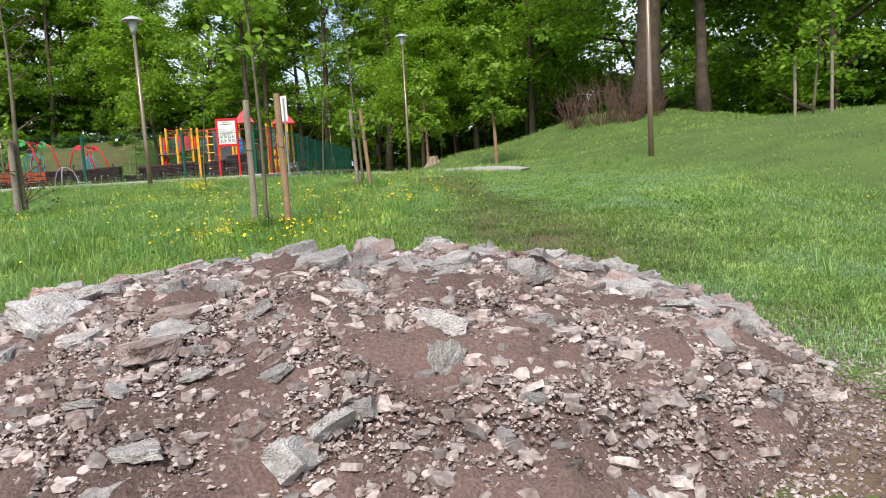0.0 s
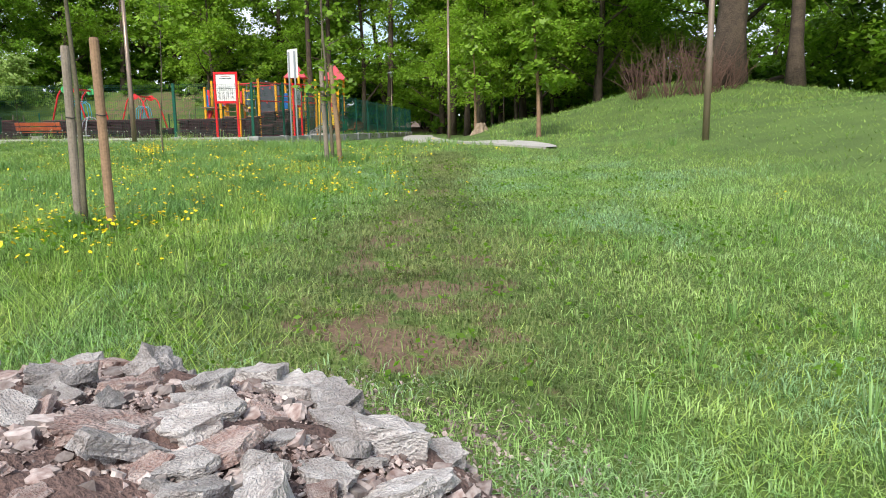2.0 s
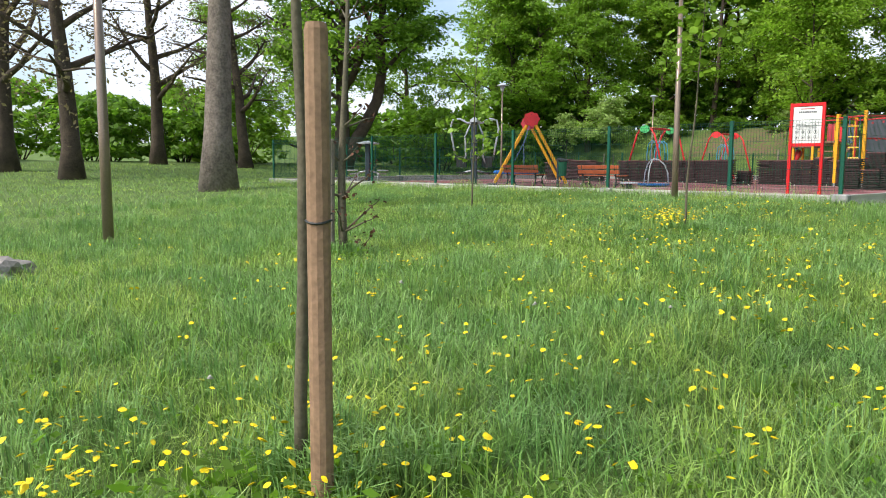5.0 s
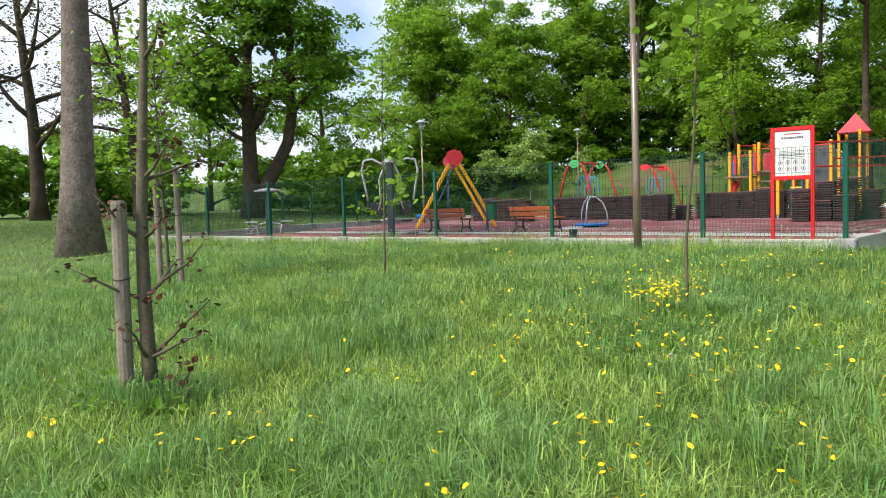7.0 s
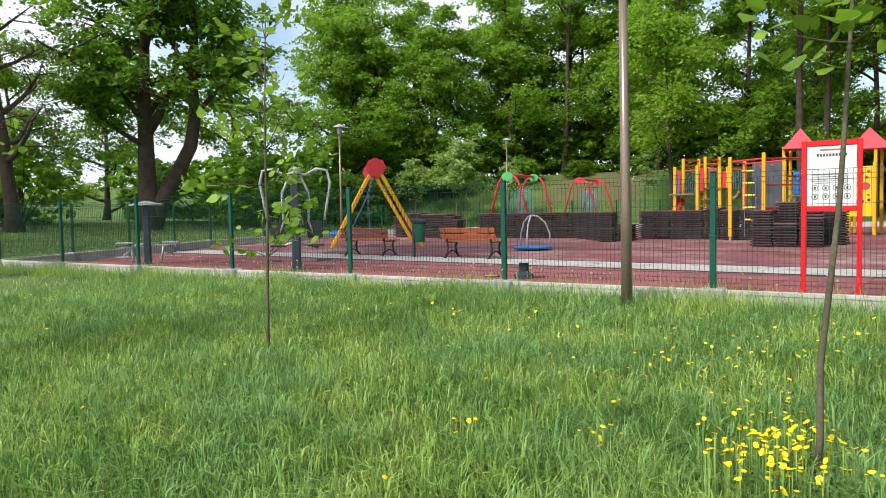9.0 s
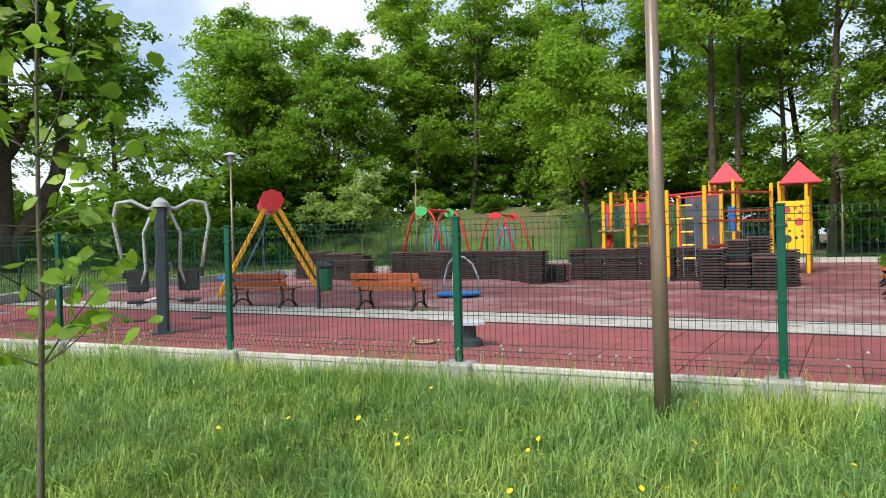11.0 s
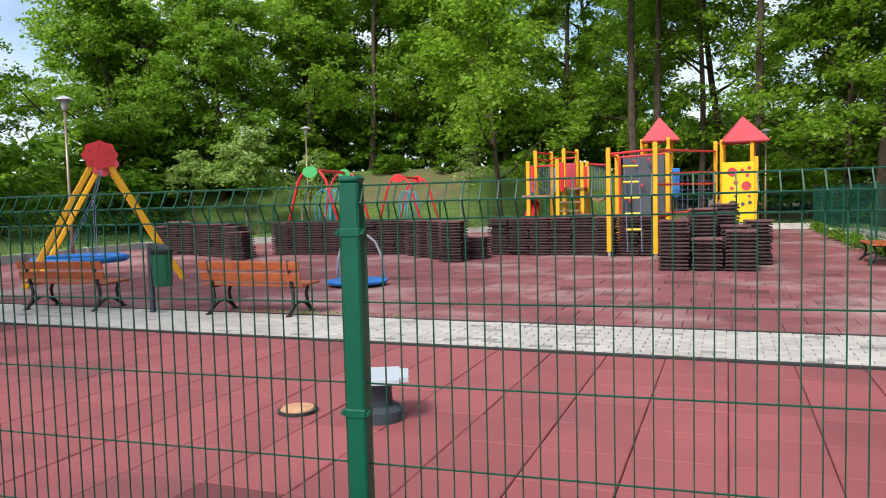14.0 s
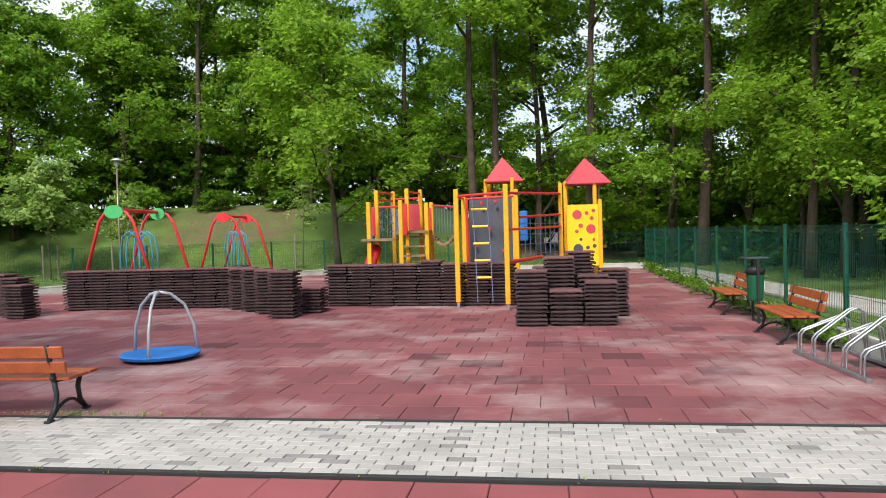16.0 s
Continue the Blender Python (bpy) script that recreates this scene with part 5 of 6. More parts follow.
def tile_stack(x, y, layers, rz=-4):
    t = thing("rubber_tile_stack", x, y, srng.uniform(0.0, 0.004), rz, "waist-high stack of dark lifted rubber floor tiles" if layers > 10 else "low stack of dark lifted rubber floor tiles", "tile stack", "stacked rubber tiles")
    for k in range(layers):
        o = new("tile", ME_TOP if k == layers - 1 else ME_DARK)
        o.parent = t
        o.matrix_basis = pose(srng.gauss(0, 0.010), srng.gauss(0, 0.016), LAYER * k, srng.gauss(0, 0.5), srng.gauss(0, 0.5), srng.gauss(0, 2.0)) @ Matrix.Scale(1.085, 4, (1, 0, 0))


for i in range(8):
    tile_stack(-9.78 + 0.535 * i, 16.78 + 0.01 * i, 14, 1)
for x, y, n in ((-5.5, 16.3, 14), (-5.0, 15.75, 14), (-4.5, 15.15, 14), (-3.95, 14.35, 14), (-3.62, 15.25, 8)):
    tile_stack(x, y, n, -6)
for i in range(8):
    tile_stack(-3.3 + 0.545 * i, 16.55 - 0.075 * i, 14 if i != 4 else 15, -8)
for x, y, n in ((0.98, 12.45, 14), (1.56, 12.4, 9), (2.14, 12.36, 11), (1.5, 13.05, 17), (2.1, 13.0, 12), (1.95, 13.75, 18), (2.55, 13.7, 13), (1.35, 13.75, 14)):
    tile_stack(x, y, n, -4)
for x, y, n in ((-14.3, 17.3, 13), (-13.76, 17.2, 15), (-13.22, 17.1, 15), (-12.68, 17.0, 14), (-12.2, 16.5, 14), (-11.7, 16.25, 14), (-11.2, 16.05, 14), (-10.6, 15.6, 13), (-10.2, 15.2, 11)):
    tile_stack(x, y, n, -8)

# ---- lawn things ----


def stake(name, x, y, h, r=0.035, lean=(0.0, 0.0), mat=None, label="round weathered tree stake in the grass", parent=None):
    t = thing(name, x, y, gz(x, y), 0, label, "stake", "tree stakes")
    bm = pipe([(0, 0, -0.2), (lean[0] * 0.5, lean[1] * 0.5, h * 0.5), (lean[0], lean[1], h - 0.02), (lean[0], lean[1], h)], [r, r * 1.0, r, r * 0.85], 12)
    part("pole", bm, mat or M_STAKE, t, smooth=False)
    part("tie", pipe([((r + 0.003) * math.cos(a) + lean[0] * 0.62, (r + 0.003) * math.sin(a) + lean[1] * 0.62, h * 0.62 + 0.004 * math.sin(2 * a)) for a in [k * math.pi / 8 for k in range(16)]], 0.004, 5, True), M_IRON, t, "dark tie wire")
    return t


def sapling(x, y, h, r, seed, leaves, label, mat=None, bend=0.05, leafmat=None, size=0.045, low=0.35, spread=0.14, reach=0.16):
    rg = random.Random(seed)
    t = thing("sapling", x, y, gz(x, y), 0, label, "sapling", "planted saplings")
    stem = limb_path(rg, (0, 0, -0.1), (0, 0, 1), h, 10, bend)
    bm = bmesh.new()
    tube(bm, stem, [r * (1 - 0.8 * i / 10) for i in range(11)], 8)
    cs = []
    for k in range(leaves):
        i = rg.randrange(int(10 * low), 10)
        a = rg.uniform(0, 6.28)
        q = limb_path(rg, stem[i], (math.cos(a), math.sin(a), rg.uniform(0.1, 0.9)), rg.uniform(0.3, 0.8) * h * reach, 3, 0.25)
        tube(bm, q, [r * 0.3, r * 0.22, r * 0.15, r * 0.06], 5)
        cs += [tuple(q[3]), tuple(q[2])]
    part("stem", bm, mat or M_YOUNGBARK, t, smooth=True)
    if cs:
        v, f = leaf_cloud(seed, cs, 7, spread, size, True)
        fast("leaves", v, f, leafmat or M_LEAF_BRIGHT, t)
    return t


stake("tree_stake", 6.38, -11.61, 1.54, 0.036, (-0.03, 0.02))
stake("tree_stake", 5.97, -11.33, 1.5, 0.036, (0.0, 0.03), M_OLDSTAKE)
sapling(6.13, -11.52, 4.2, 0.025, 71, 26, "young staked tree with a thin brown stem", bend=0.04, low=0.55)
stake("tree_stake", 2.08, -8.45, 1.22, 0.045, (0.0, 0.02), M_OLDSTAKE, "thick grey tree stake in the tall grass")
sapling(2.15, -8.33, 3.6, 0.05, 72, 22, "young tree with withered brown leaves", bend=0.05, leafmat=M_LEAF_DEAD, low=0.05, size=0.02, spread=0.045, reach=0.2)
stake("tree_stake", -2.72, -5.5, 1.6, 0.04, mat=M_OLDSTAKE)
stake("tree_stake", -2.45, -5.36, 1.6, 0.04, mat=M_OLDSTAKE)
sapling(-2.6, -5.45, 3.6, 0.03, 73, 70, "staked young tree with light green leaves", size=0.04, reach=0.28, low=0.4, spread=0.18, leafmat=M_LEAF)
sapling(3.96, -4.53, 3.4, 0.017, 74, 18, "thin crooked sapling with few bright leaves", bend=0.12, low=0.6, size=0.05)
sapling(-0.55, -3.47, 3.2, 0.018, 75, 24, "thin sapling with bright heart-shaped leaves", bend=0.05, low=0.3, size=0.046, spread=0.1, reach=0.32)
stake("tree_stake", 7.1, -5.8, 1.5, 0.036, (-0.05, 0.0), M_OLDSTAKE)
stake("tree_stake", 7.35, -6.0, 1.52, 0.036, (-0.12, 0.0))
sapling(7.2, -5.9, 3.8, 0.03, 76, 18, "staked young tree with light green leaves", size=0.045)
sapling(6.2, -1.5, 3.6, 0.02, 77, 8, "thin leaning sapling near the fence corner", bend=0.05, low=0.6)
for x, y in ((18.3, -2.0), (18.9, -2.6)):
    stake("tree_stake", x, y, 1.5, 0.04, mat=M_OLDSTAKE)
sapling(18.6, -2.3, 4.2, 0.04, 78, 40, "staked young tree on the mound", size=0.07)
for i, (x, y) in enumerate(((-20.3, 31.4), (-19.7, 31.6), (-9.0, 32.9), (-17.5, 32.3))):
    stake("tree_stake", x, y, 1.6, 0.05, mat=M_OLDSTAKE)

# cut stump with flared roots
t = thing("tree_stump", 10.1, 10.8, gz(10.1, 10.8), 0, "pale cut tree stump with flared roots", "stump")
t.scale = (0.5, 0.5, 0.62)
bm = bmesh.new()
rows = []
for j, (z, r) in enumerate(((-0.2, 0.75), (0.0, 0.62), (0.2, 0.45), (0.42, 0.38), (0.55, 0.36))):
    rows.append([bm.verts.new((r * (1 + (0.28 if j < 3 else 0.05) * math.cos(5 * a + 1)) * math.cos(a), r * (1 + (0.28 if j < 3 else 0.05) * math.cos(5 * a + 1)) * math.sin(a), z + 0.05 * math.sin(3 * a) * (j == 4))) for a in [k * math.pi / 14 for k in range(28)]])
for a, b in zip(rows, rows[1:]):
    for k in range(28):
        bm.faces.new((a[k], a[(k + 1) % 28], b[(k + 1) % 28], b[k]))
bm.faces.new(rows[-1])
part("stump_body", bm, M_WOODPALE, t, smooth=False)

# paved path beyond the lawn
bm = bmesh.new()
prev = None
for i in range(97):
    y = -3.0 + 32 * i / 96
    x = path_mid(y)
    half = 0.7 * min(1.0, 0.15 + i / 8)
    row = [bm.verts.new((x + q * half, y, gz(x + q * half, y) + (0.045 if abs(q) <= 1 else -0.08))) for q in (-1.05, -1, -0.5, 0, 0.5, 1, 1.05)]
    if prev:
        for k in range(6):
            bm.faces.new((prev[k], prev[k + 1], row[k + 1], row[k]))
    prev = row
tagged(part("path", bm, M_PAVER), "pale dusty paved footpath beside the lawn", "path", kind="structure")

# boulder half sunk in the grass
def rock_mesh(seed, sx, sy, sz, rough=0.22, cuts=2):
    rg = random.Random(seed)
    bm = bmesh.new()
    bmesh.ops.create_icosphere(bm, subdivisions=cuts, radius=1)
    planes = [(Vector((rg.gauss(0, 1), rg.gauss(0, 1), rg.gauss(0, 1))).normalized(), rg.uniform(0.55, 0.85)) for _ in range(7)]
    off = Vector((rg.uniform(-9, 9), rg.uniform(-9, 9), rg.uniform(-9, 9)))
    for v in bm.verts:
        p = v.co.copy()
        for nrm, d in planes:
            e = p.dot(nrm) - d
            if e > 0:
                p -= nrm * e
        p *= 1 + rough * noise.noise(p * 2.2 + off) + 0.5 * rough * noise.noise(p * 5 + off)
        v.co = Vector((p.x * sx, p.y * sy, p.z * sz))
    return bm


o = part("boulder", rock_mesh(3, 0.55, 0.4, 0.2, cuts=3), M_STONE)
o.matrix_basis = pose(0.4, -11.2, gz(0.4, -11.2) + 0.05, 0, 0, 30)
tagged(o, "grey boulder half sunk in the lawn", "rock")

# far crowd barrier and handrail on the mound
t = thing("crowd_barrier", 30, 3.0, gz(30, 3), 30, "grey steel crowd barrier standing on the mound", "barrier")
bm = pipe([(-1, 0, 0.2), (-1, 0, 1.05), (1, 0, 1.05), (1, 0, 0.2)], 0.022, 6, True)
part("barrier_frame", bm, M_SILVER, t)
for k in range(11):
    part("bar", pipe([(-0.83 + 0.166 * k, 0, 0.2), (-0.83 + 0.166 * k, 0, 1.05)], 0.012, 5), M_SILVER, t)
for s in (-0.8, 0.8):
    part("foot", pipe([(s, -0.3, -0.02), (s, 0, 0.1), (s, 0.3, -0.02)], 0.02, 6), M_SILVER, t)

# ---- rubble heap ----
HC, HA, HR = (6.85, -16.4), radians(8), (2.62, 1.78)


def heap(x, y):
    dx, dy = np.asarray(x, dtype=float) - HC[0], np.asarray(y, dtype=float) - HC[1]
    u = (dx * math.cos(HA) + dy * math.sin(HA)) / HR[0]
    v = (-dx * math.sin(HA) + dy * math.cos(HA)) / HR[1]
    e = 2 + 0.9 * smooth01(0.0, 0.6, u) * smooth01(-0.4, 0.4, v)
    r2 = (np.abs(u) ** e + np.abs(v) ** e) ** (2 / e)
    h = 0.52 * np.clip(1 - r2, 0, 1) ** 0.66 * (1 + 0.12 * np.sin(3.1 * u + 2.0) * np.cos(2.7 * v))
    return h, r2


n1 = 170
hx, hy = np.meshgrid(np.linspace(3.7, 10.2, n1), np.linspace(-18.9, -13.8, n1))
hh, r2 = heap(hx, hy)
nz = np.array([[noise.noise(Vector((a * 3, b * 3, 0))) * 0.05 + noise.noise(Vector((a * 9, b * 9, 4))) * 0.03 + noise.noise(Vector((a * 23, b * 23, 9))) * 0.032 for a, b in zip(ra, rb)] for ra, rb in zip(hx, hy)])
hz = lawn(hx, hy) + np.where(hh > 0, hh + nz * np.clip(hh * 6, 0, 1) + 0.0, -0.15)
ii = np.arange(n1 * n1).reshape(n1, n1)
hf = np.stack([ii[:-1, :-1], ii[:-1, 1:], ii[1:, 1:], ii[1:, :-1]], -1).reshape(-1, 4)
keep = (hh.ravel()[hf] > 0).any(axis=1)
rubble = thing("rubble_heap", HC[0], HC[1], gz(*HC), 0, "broad heap of broken concrete slabs, stones and reddish soil", "rubble heap")
core = fast("soil", np.stack([hx.ravel() - HC[0], hy.ravel() - HC[1], hz.ravel() - gz(*HC)], -1), hf[keep], M_SOIL, rubble, True)


def on_heap(x, y):
    return gz(x, y) + float(heap(x, y)[0]) - gz(*HC)


def slab_bm(seed, thick, cuts=2):
    """A broken slab: an uneven polygon with thickness, its faces and edges roughened."""
    rg = random.Random(seed)
    k = rg.randrange(5, 8)
    pts = [(rg.uniform(0.62, 1.05) * math.cos(a), rg.uniform(0.62, 1.05) * math.sin(a)) for a in [(q + rg.uniform(-0.3, 0.3)) * 2 * math.pi / k for q in range(k)]]
    bm = bmesh.new()
    low = [bm.verts.new((x * rg.uniform(0.85, 1.1), y * rg.uniform(0.85, 1.1), -thick * rg.uniform(0.7, 1.1))) for x, y in pts]
    top = [bm.verts.new((x, y, thick * rg.uniform(0.7, 1.1))) for x, y in pts]
    c0, c1 = bm.verts.new((0, 0, -thick)), bm.verts.new((0, 0, thick * rg.uniform(0.9, 1.15)))
    for q in range(k):
        w = (q + 1) % k
        bm.faces.new((low[q], low[w], top[w], top[q]))
        bm.faces.new((top[q], top[w], c1))
        bm.faces.new((low[w], low[q], c0))
    bmesh.ops.triangulate(bm, faces=bm.faces)
    for _ in range(cuts):
        bmesh.ops.subdivide_edges(bm, edges=bm.edges, cuts=1, use_grid_fill=True)
    off = Vector((rg.uniform(-9, 9), rg.uniform(-9, 9), rg.uniform(-9, 9)))
    for v in bm.verts if cuts else ():
        v.co += v.co.normalized() * (0.16 * noise.noise(v.co * 2.3 + off) + 0.13 * noise.noise(v.co * 5 + off))
    return bm


rk = random.Random(17)
slabs, lumps = [], []
for i in range(16):
    bm = slab_bm(100 + i, rk.uniform(0.16, 0.27) if i < 10 else rk.uniform(0.4, 0.6), 2)
    me = bpy.data.meshes.new("slab")
    bm.to_mesh(me)
    bm.free()
    me.materials.append(M_RUBBLE if i % 4 else M_RUBBLE_RED)
    (slabs if i < 10 else lumps).append(me)


def put_stone(x, y, size, flat, up=0.0, tilt=18):
    o = new("slab" if flat else "stone", rk.choice(slabs if flat else lumps))
    o.parent = rubble
    o.matrix_basis = pose(x - HC[0], y - HC[1], on_heap(x, y) + size * 0.06 + up, rk.gauss(0, tilt), rk.gauss(0, tilt), rk.uniform(0, 360)) @ Matrix.Diagonal((size * rk.uniform(0.95, 1.5), size * rk.uniform(0.7, 1.0), size * rk.uniform(0.8, 1.15), 1))


# piles of overlapping slabs: x, y, spread, count, size
for cx, cy, sp, n, size in ((6.6, -15.7, 0.35, 12, 0.17), (7.3, -15.6, 0.4, 14, 0.15), (5.3, -16.6, 0.4, 9, 0.24), (5.6, -17.2, 0.3, 6, 0.25), (8.55, -14.75, 0.22, 9, 0.17), (8.75, -15.5, 0.3, 14, 0.12), (8.1, -16.2, 0.4, 10, 0.13),
                            (6.5, -17.2, 0.3, 9, 0.11), (7.9, -14.95, 0.3, 8, 0.14), (6.9, -16.3, 0.5, 7, 0.15), (9.05, -16.2, 0.2, 6, 0.1),
                            (8.3, -15.25, 0.3, 12, 0.14), (8.9, -15.75, 0.25, 12, 0.13), (9.3, -16.1, 0.2, 8, 0.11), (6.0, -15.75, 0.35, 10, 0.16), (5.0, -16.2, 0.3, 9, 0.19), (8.6, -16.5, 0.3, 8, 0.11)):
    for k in range(n):
        x, y = rk.gauss(cx, sp), rk.gauss(cy, sp * 0.7)
        if heap(x, y)[1] < 1.0:
            put_stone(x, y, 0.84 * size * rk.uniform(0.45, 1.25), rk.random() < 0.85, 0.012 * (k % 3), 11)
count = 0
while count < 185:
    x, y = rk.uniform(4.2, 9.8), rk.uniform(-18.7, -14.1)
    h, rr = heap(x, y)
    if rr > 1.03 or (rr < 0.5 and y < -16.3 and rk.random() < 0.6):
        continue
    put_stone(x, y, 0.035 + 0.085 * rk.random() ** 1.8, rk.random() < 0.5, 0, 24)
    count += 1
# smaller broken pieces and gravel


def chips(name, m, base, lo, hi, sink, limit, mat, seed):
    rs = np.random.RandomState(seed)
    cx, cy = rs.uniform(4.0, 10.0, m * 3), rs.uniform(-18.9, -13.9, m * 3)
    h, rr = heap(cx, cy)
    dens = 0.68 + 0.32 * np.sin(cx * 3.1 + 2 * np.sin(cy * 2.3)) * np.sin(cy * 3.7 + 1.5 * np.sin(cx * 2.9))
    dens = 0.45 + 0.55 * dens if limit > 1.2 else dens
    dens = dens * np.clip(1 - (rr - 1.0) / max(limit - 1.0, 0.01) * np.where(cx > 8, 1.0, 3.0), 0, 1) if limit > 1.2 else dens
    ok = (rr < limit) & (rs.uniform(0, 1, m * 3) < dens)
    cx, cy, h = cx[ok][:m], cy[ok][:m], h[ok][:m]
    iv = np.array([v.co[:] for v in base.verts])
    it = np.array([[v.index for v in f.verts] for f in base.faces])
    n = len(cx)
    sz = (lo + (hi - lo) * rs.uniform(0, 1, n) ** 2)[:, None, None]
    vv = iv[None] * (1 + rs.uniform(-0.22, 0.22, (n, len(iv), 1))) * rs.uniform(0.7, 1.3, (n, 1, 3)) * sz
    a, b = rs.uniform(0, 6.28, n), rs.normal(0, 0.5, n)
    ca, sa, cb, sb = np.cos(a), np.sin(a), np.cos(b), np.sin(b)
    o = np.zeros(n)
    rot = np.stack([np.stack([ca, -sa * cb, sa * sb], -1), np.stack([sa, ca * cb, -ca * sb], -1), np.stack([o, sb, cb], -1)], 1)
    vv = np.einsum("nij,nkj->nki", rot, vv)
    vv = vv + np.stack([cx - HC[0], cy - HC[1], lawn(cx, cy) + h - gz(*HC)], -1)[:, None, :] + np.array([0, 0, 1.0]) * sz * sink
    ff = (it[None] + (np.arange(n) * len(iv))[:, None, None]).reshape(-1, 3)
    tagged(fast(name, vv.reshape(-1, 3), ff, mat, rubble), kind="stuff")


for q in range(3):
    bm = slab_bm(300 + q, 0.34, 0)
    bm.verts.index_update()
    chips("broken_piece", 1700, bm, 0.010, 0.046, 0.15, 1.05, M_CHIPS, 40 + q)
    bm.free()
bm = bmesh.new()
ring = [bm.verts.new(c) for c in ((1, 0.1, 0), (0.1, 1, 0.2), (-1, 0, 0.1), (0, -1, -0.1))]
tip = bm.verts.new((0.2, 0, 0.8))
for q in range(4):
    bm.faces.new((ring[q], ring[(q + 1) % 4], tip))
bm.verts.index_update()
chips("gravel", 90000, bm, 0.004, 0.015, 0.15, 1.5, M_GRAVEL, 50)
bm.free()

# ---- grass and flowers ----
gr = np.random.RandomState(21)


def mown(x, y):
    """1 on the short, trodden side of the lawn, 0 in the uncut meadow."""
    return smooth01(7.0, 8.3, x + 0.12 * (y + 10) + 0.35 * ripple(x * 1.7, y * 1.3)) * smooth01(1.0, -2.0, y)


def blades(n, x0, x1, y0, y1, hmin, hmax, width, keepf, bendy=0.5):
    x, y = gr.uniform(x0, x1, n), gr.uniform(y0, y1, n)
    k = keepf(x, y)
    x, y = x[k], y[k]
    n = len(x)
    z = lawn(x, y)
    clump = 0.62 + 0.38 * np.sin(x * 2.1 + 1.7 * np.sin(y * 1.3)) * np.sin(y * 2.4 + 1.2 * np.sin(x * 1.9))
    short = mown(x, y)
    lush = 1 - 0.6 * short
    h = gr.uniform(hmin, hmax, n) * lush * (0.5 + 0.8 * clump) * (1 - 0.45 * np.clip(worn(x, y) * 2.2, 0, 1))
    a = gr.uniform(0, 2 * np.pi, n)
    b = a + gr.uniform(0.6, 2.5, n)
    w = width * gr.uniform(0.6, 1.4, n)
    lean = h * gr.uniform(0.1, bendy, n) * (1.3 + 0.8 * short)
    dx, dy = np.cos(b) * lean, np.sin(b) * lean
    sx, sy = np.cos(a) * w, np.sin(a) * w
    base1 = np.stack([x - sx, y - sy, z - 0.02], -1)
    base2 = np.stack([x + sx, y + sy, z - 0.02], -1)
    t2 = np.stack([x + sx * 0.25 + dx, y + sy * 0.25 + dy, z + h], -1)
    t1 = np.stack([x - sx * 0.25 + dx, y - sy * 0.25 + dy, z + h], -1)
    v = np.stack([base1, base2, t2, t1], 1).reshape(-1, 3)
    return v, np.arange(n * 4).reshape(n, 4)


def free(x, y):
    return ~inside_yard(x, y - 0.06) & (heap(x, y)[1] > 1.02) & (y < -0.06)


def near_walk(x, y):
    """Denser grass on the strip of lawn that the walk crosses."""
    d = np.abs((x - 0.5) - (y + 0.5) * -0.62) / 1.18
    return free(x, y) & (gr.uniform(0, 1, len(x)) < np.clip(1.15 - d / 9.0, 0.12, 1)) & (gr.uniform(0, 1, len(x)) > 2.0 * worn(x, y))


v, f = blades(620000, -7, 13.5, -20.5, -0.06, 0.04, 0.15, 0.0031, near_walk, 1.7)
tagged(fast("grass", v, f, M_GRASS), "uneven meadow grass covering the lawn", "grass", kind="stuff")


def tufts(n, per, lo, hi, width, spread, where, gather=0.05, area=(-7, 13, -20, -0.15)):
    cx, cy = gr.uniform(area[0], area[1], n), gr.uniform(area[2], area[3], n)
    k = where(cx, cy)
    cx, cy = np.repeat(cx[k], per), np.repeat(cy[k], per)
    m = len(cx)
    a = gr.uniform(0, 2 * np.pi, m)
    r = np.abs(gr.normal(0, gather, m))
    x, y = cx + np.cos(a) * r, cy + np.sin(a) * r
    z, h = lawn(x, y), gr.uniform(lo, hi, m)
    out = h * gr.uniform(0.2, spread, m)
    w = width * gr.uniform(0.6, 1.3, m)
    sx, sy = -np.sin(a) * w, np.cos(a) * w
    dx, dy = np.cos(a) * out, np.sin(a) * out
    rows = [np.stack([x - sx, y - sy, z - 0.02], -1), np.stack([x + sx, y + sy, z - 0.02], -1), np.stack([x + sx * 0.8 + dx * 0.4, y + sy * 0.8 + dy * 0.4, z + h * 0.75], -1),
            np.stack([x - sx * 0.8 + dx * 0.4, y - sy * 0.8 + dy * 0.4, z + h * 0.75], -1), np.stack([x + dx, y + dy, z + h * 0.85], -1)]
    v = np.stack(rows, 1).reshape(-1, 3)
    o = np.arange(m)[:, None] * 5
    return v, np.concatenate([o + np.array([[0, 1, 2]]), o + np.array([[0, 2, 3]]), o + np.array([[3, 2, 4]])], 0)


v, f = tufts(4200, 30, 0.07, 0.21, 0.003, 1.2, lambda x, y: free(x, y) & (worn(x, y) < 0.12) & (gr.uniform(0, 1, len(x)) > 0.9 * mown(x, y)) & (np.sin(x * 0.8 + 2) * np.sin(y * 0.7 + 1) > -0.25))
tagged(fast("grass_tufts", v, f, M_TUFT), "darker bluish grass tufts in the lawn", "grass", kind="stuff")
for x, y, r, n in ((6.2, -11.38, 0.36, 36), (7.2, -5.9, 0.5, 50), (2.2, -8.4, 0.3, 24), (4.1, -4.7, 0.3, 30)):
    v, f = tufts(n, 34, 0.10, 0.25, 0.0036, 0.9, free, 0.05, (x - r, x + r, y - r * 0.7, y + r * 0.7))
    tagged(fast("stake_grass", v, f, M_TUFT), "tall dark grass tuft round a tree stake", "grass", kind="stuff")
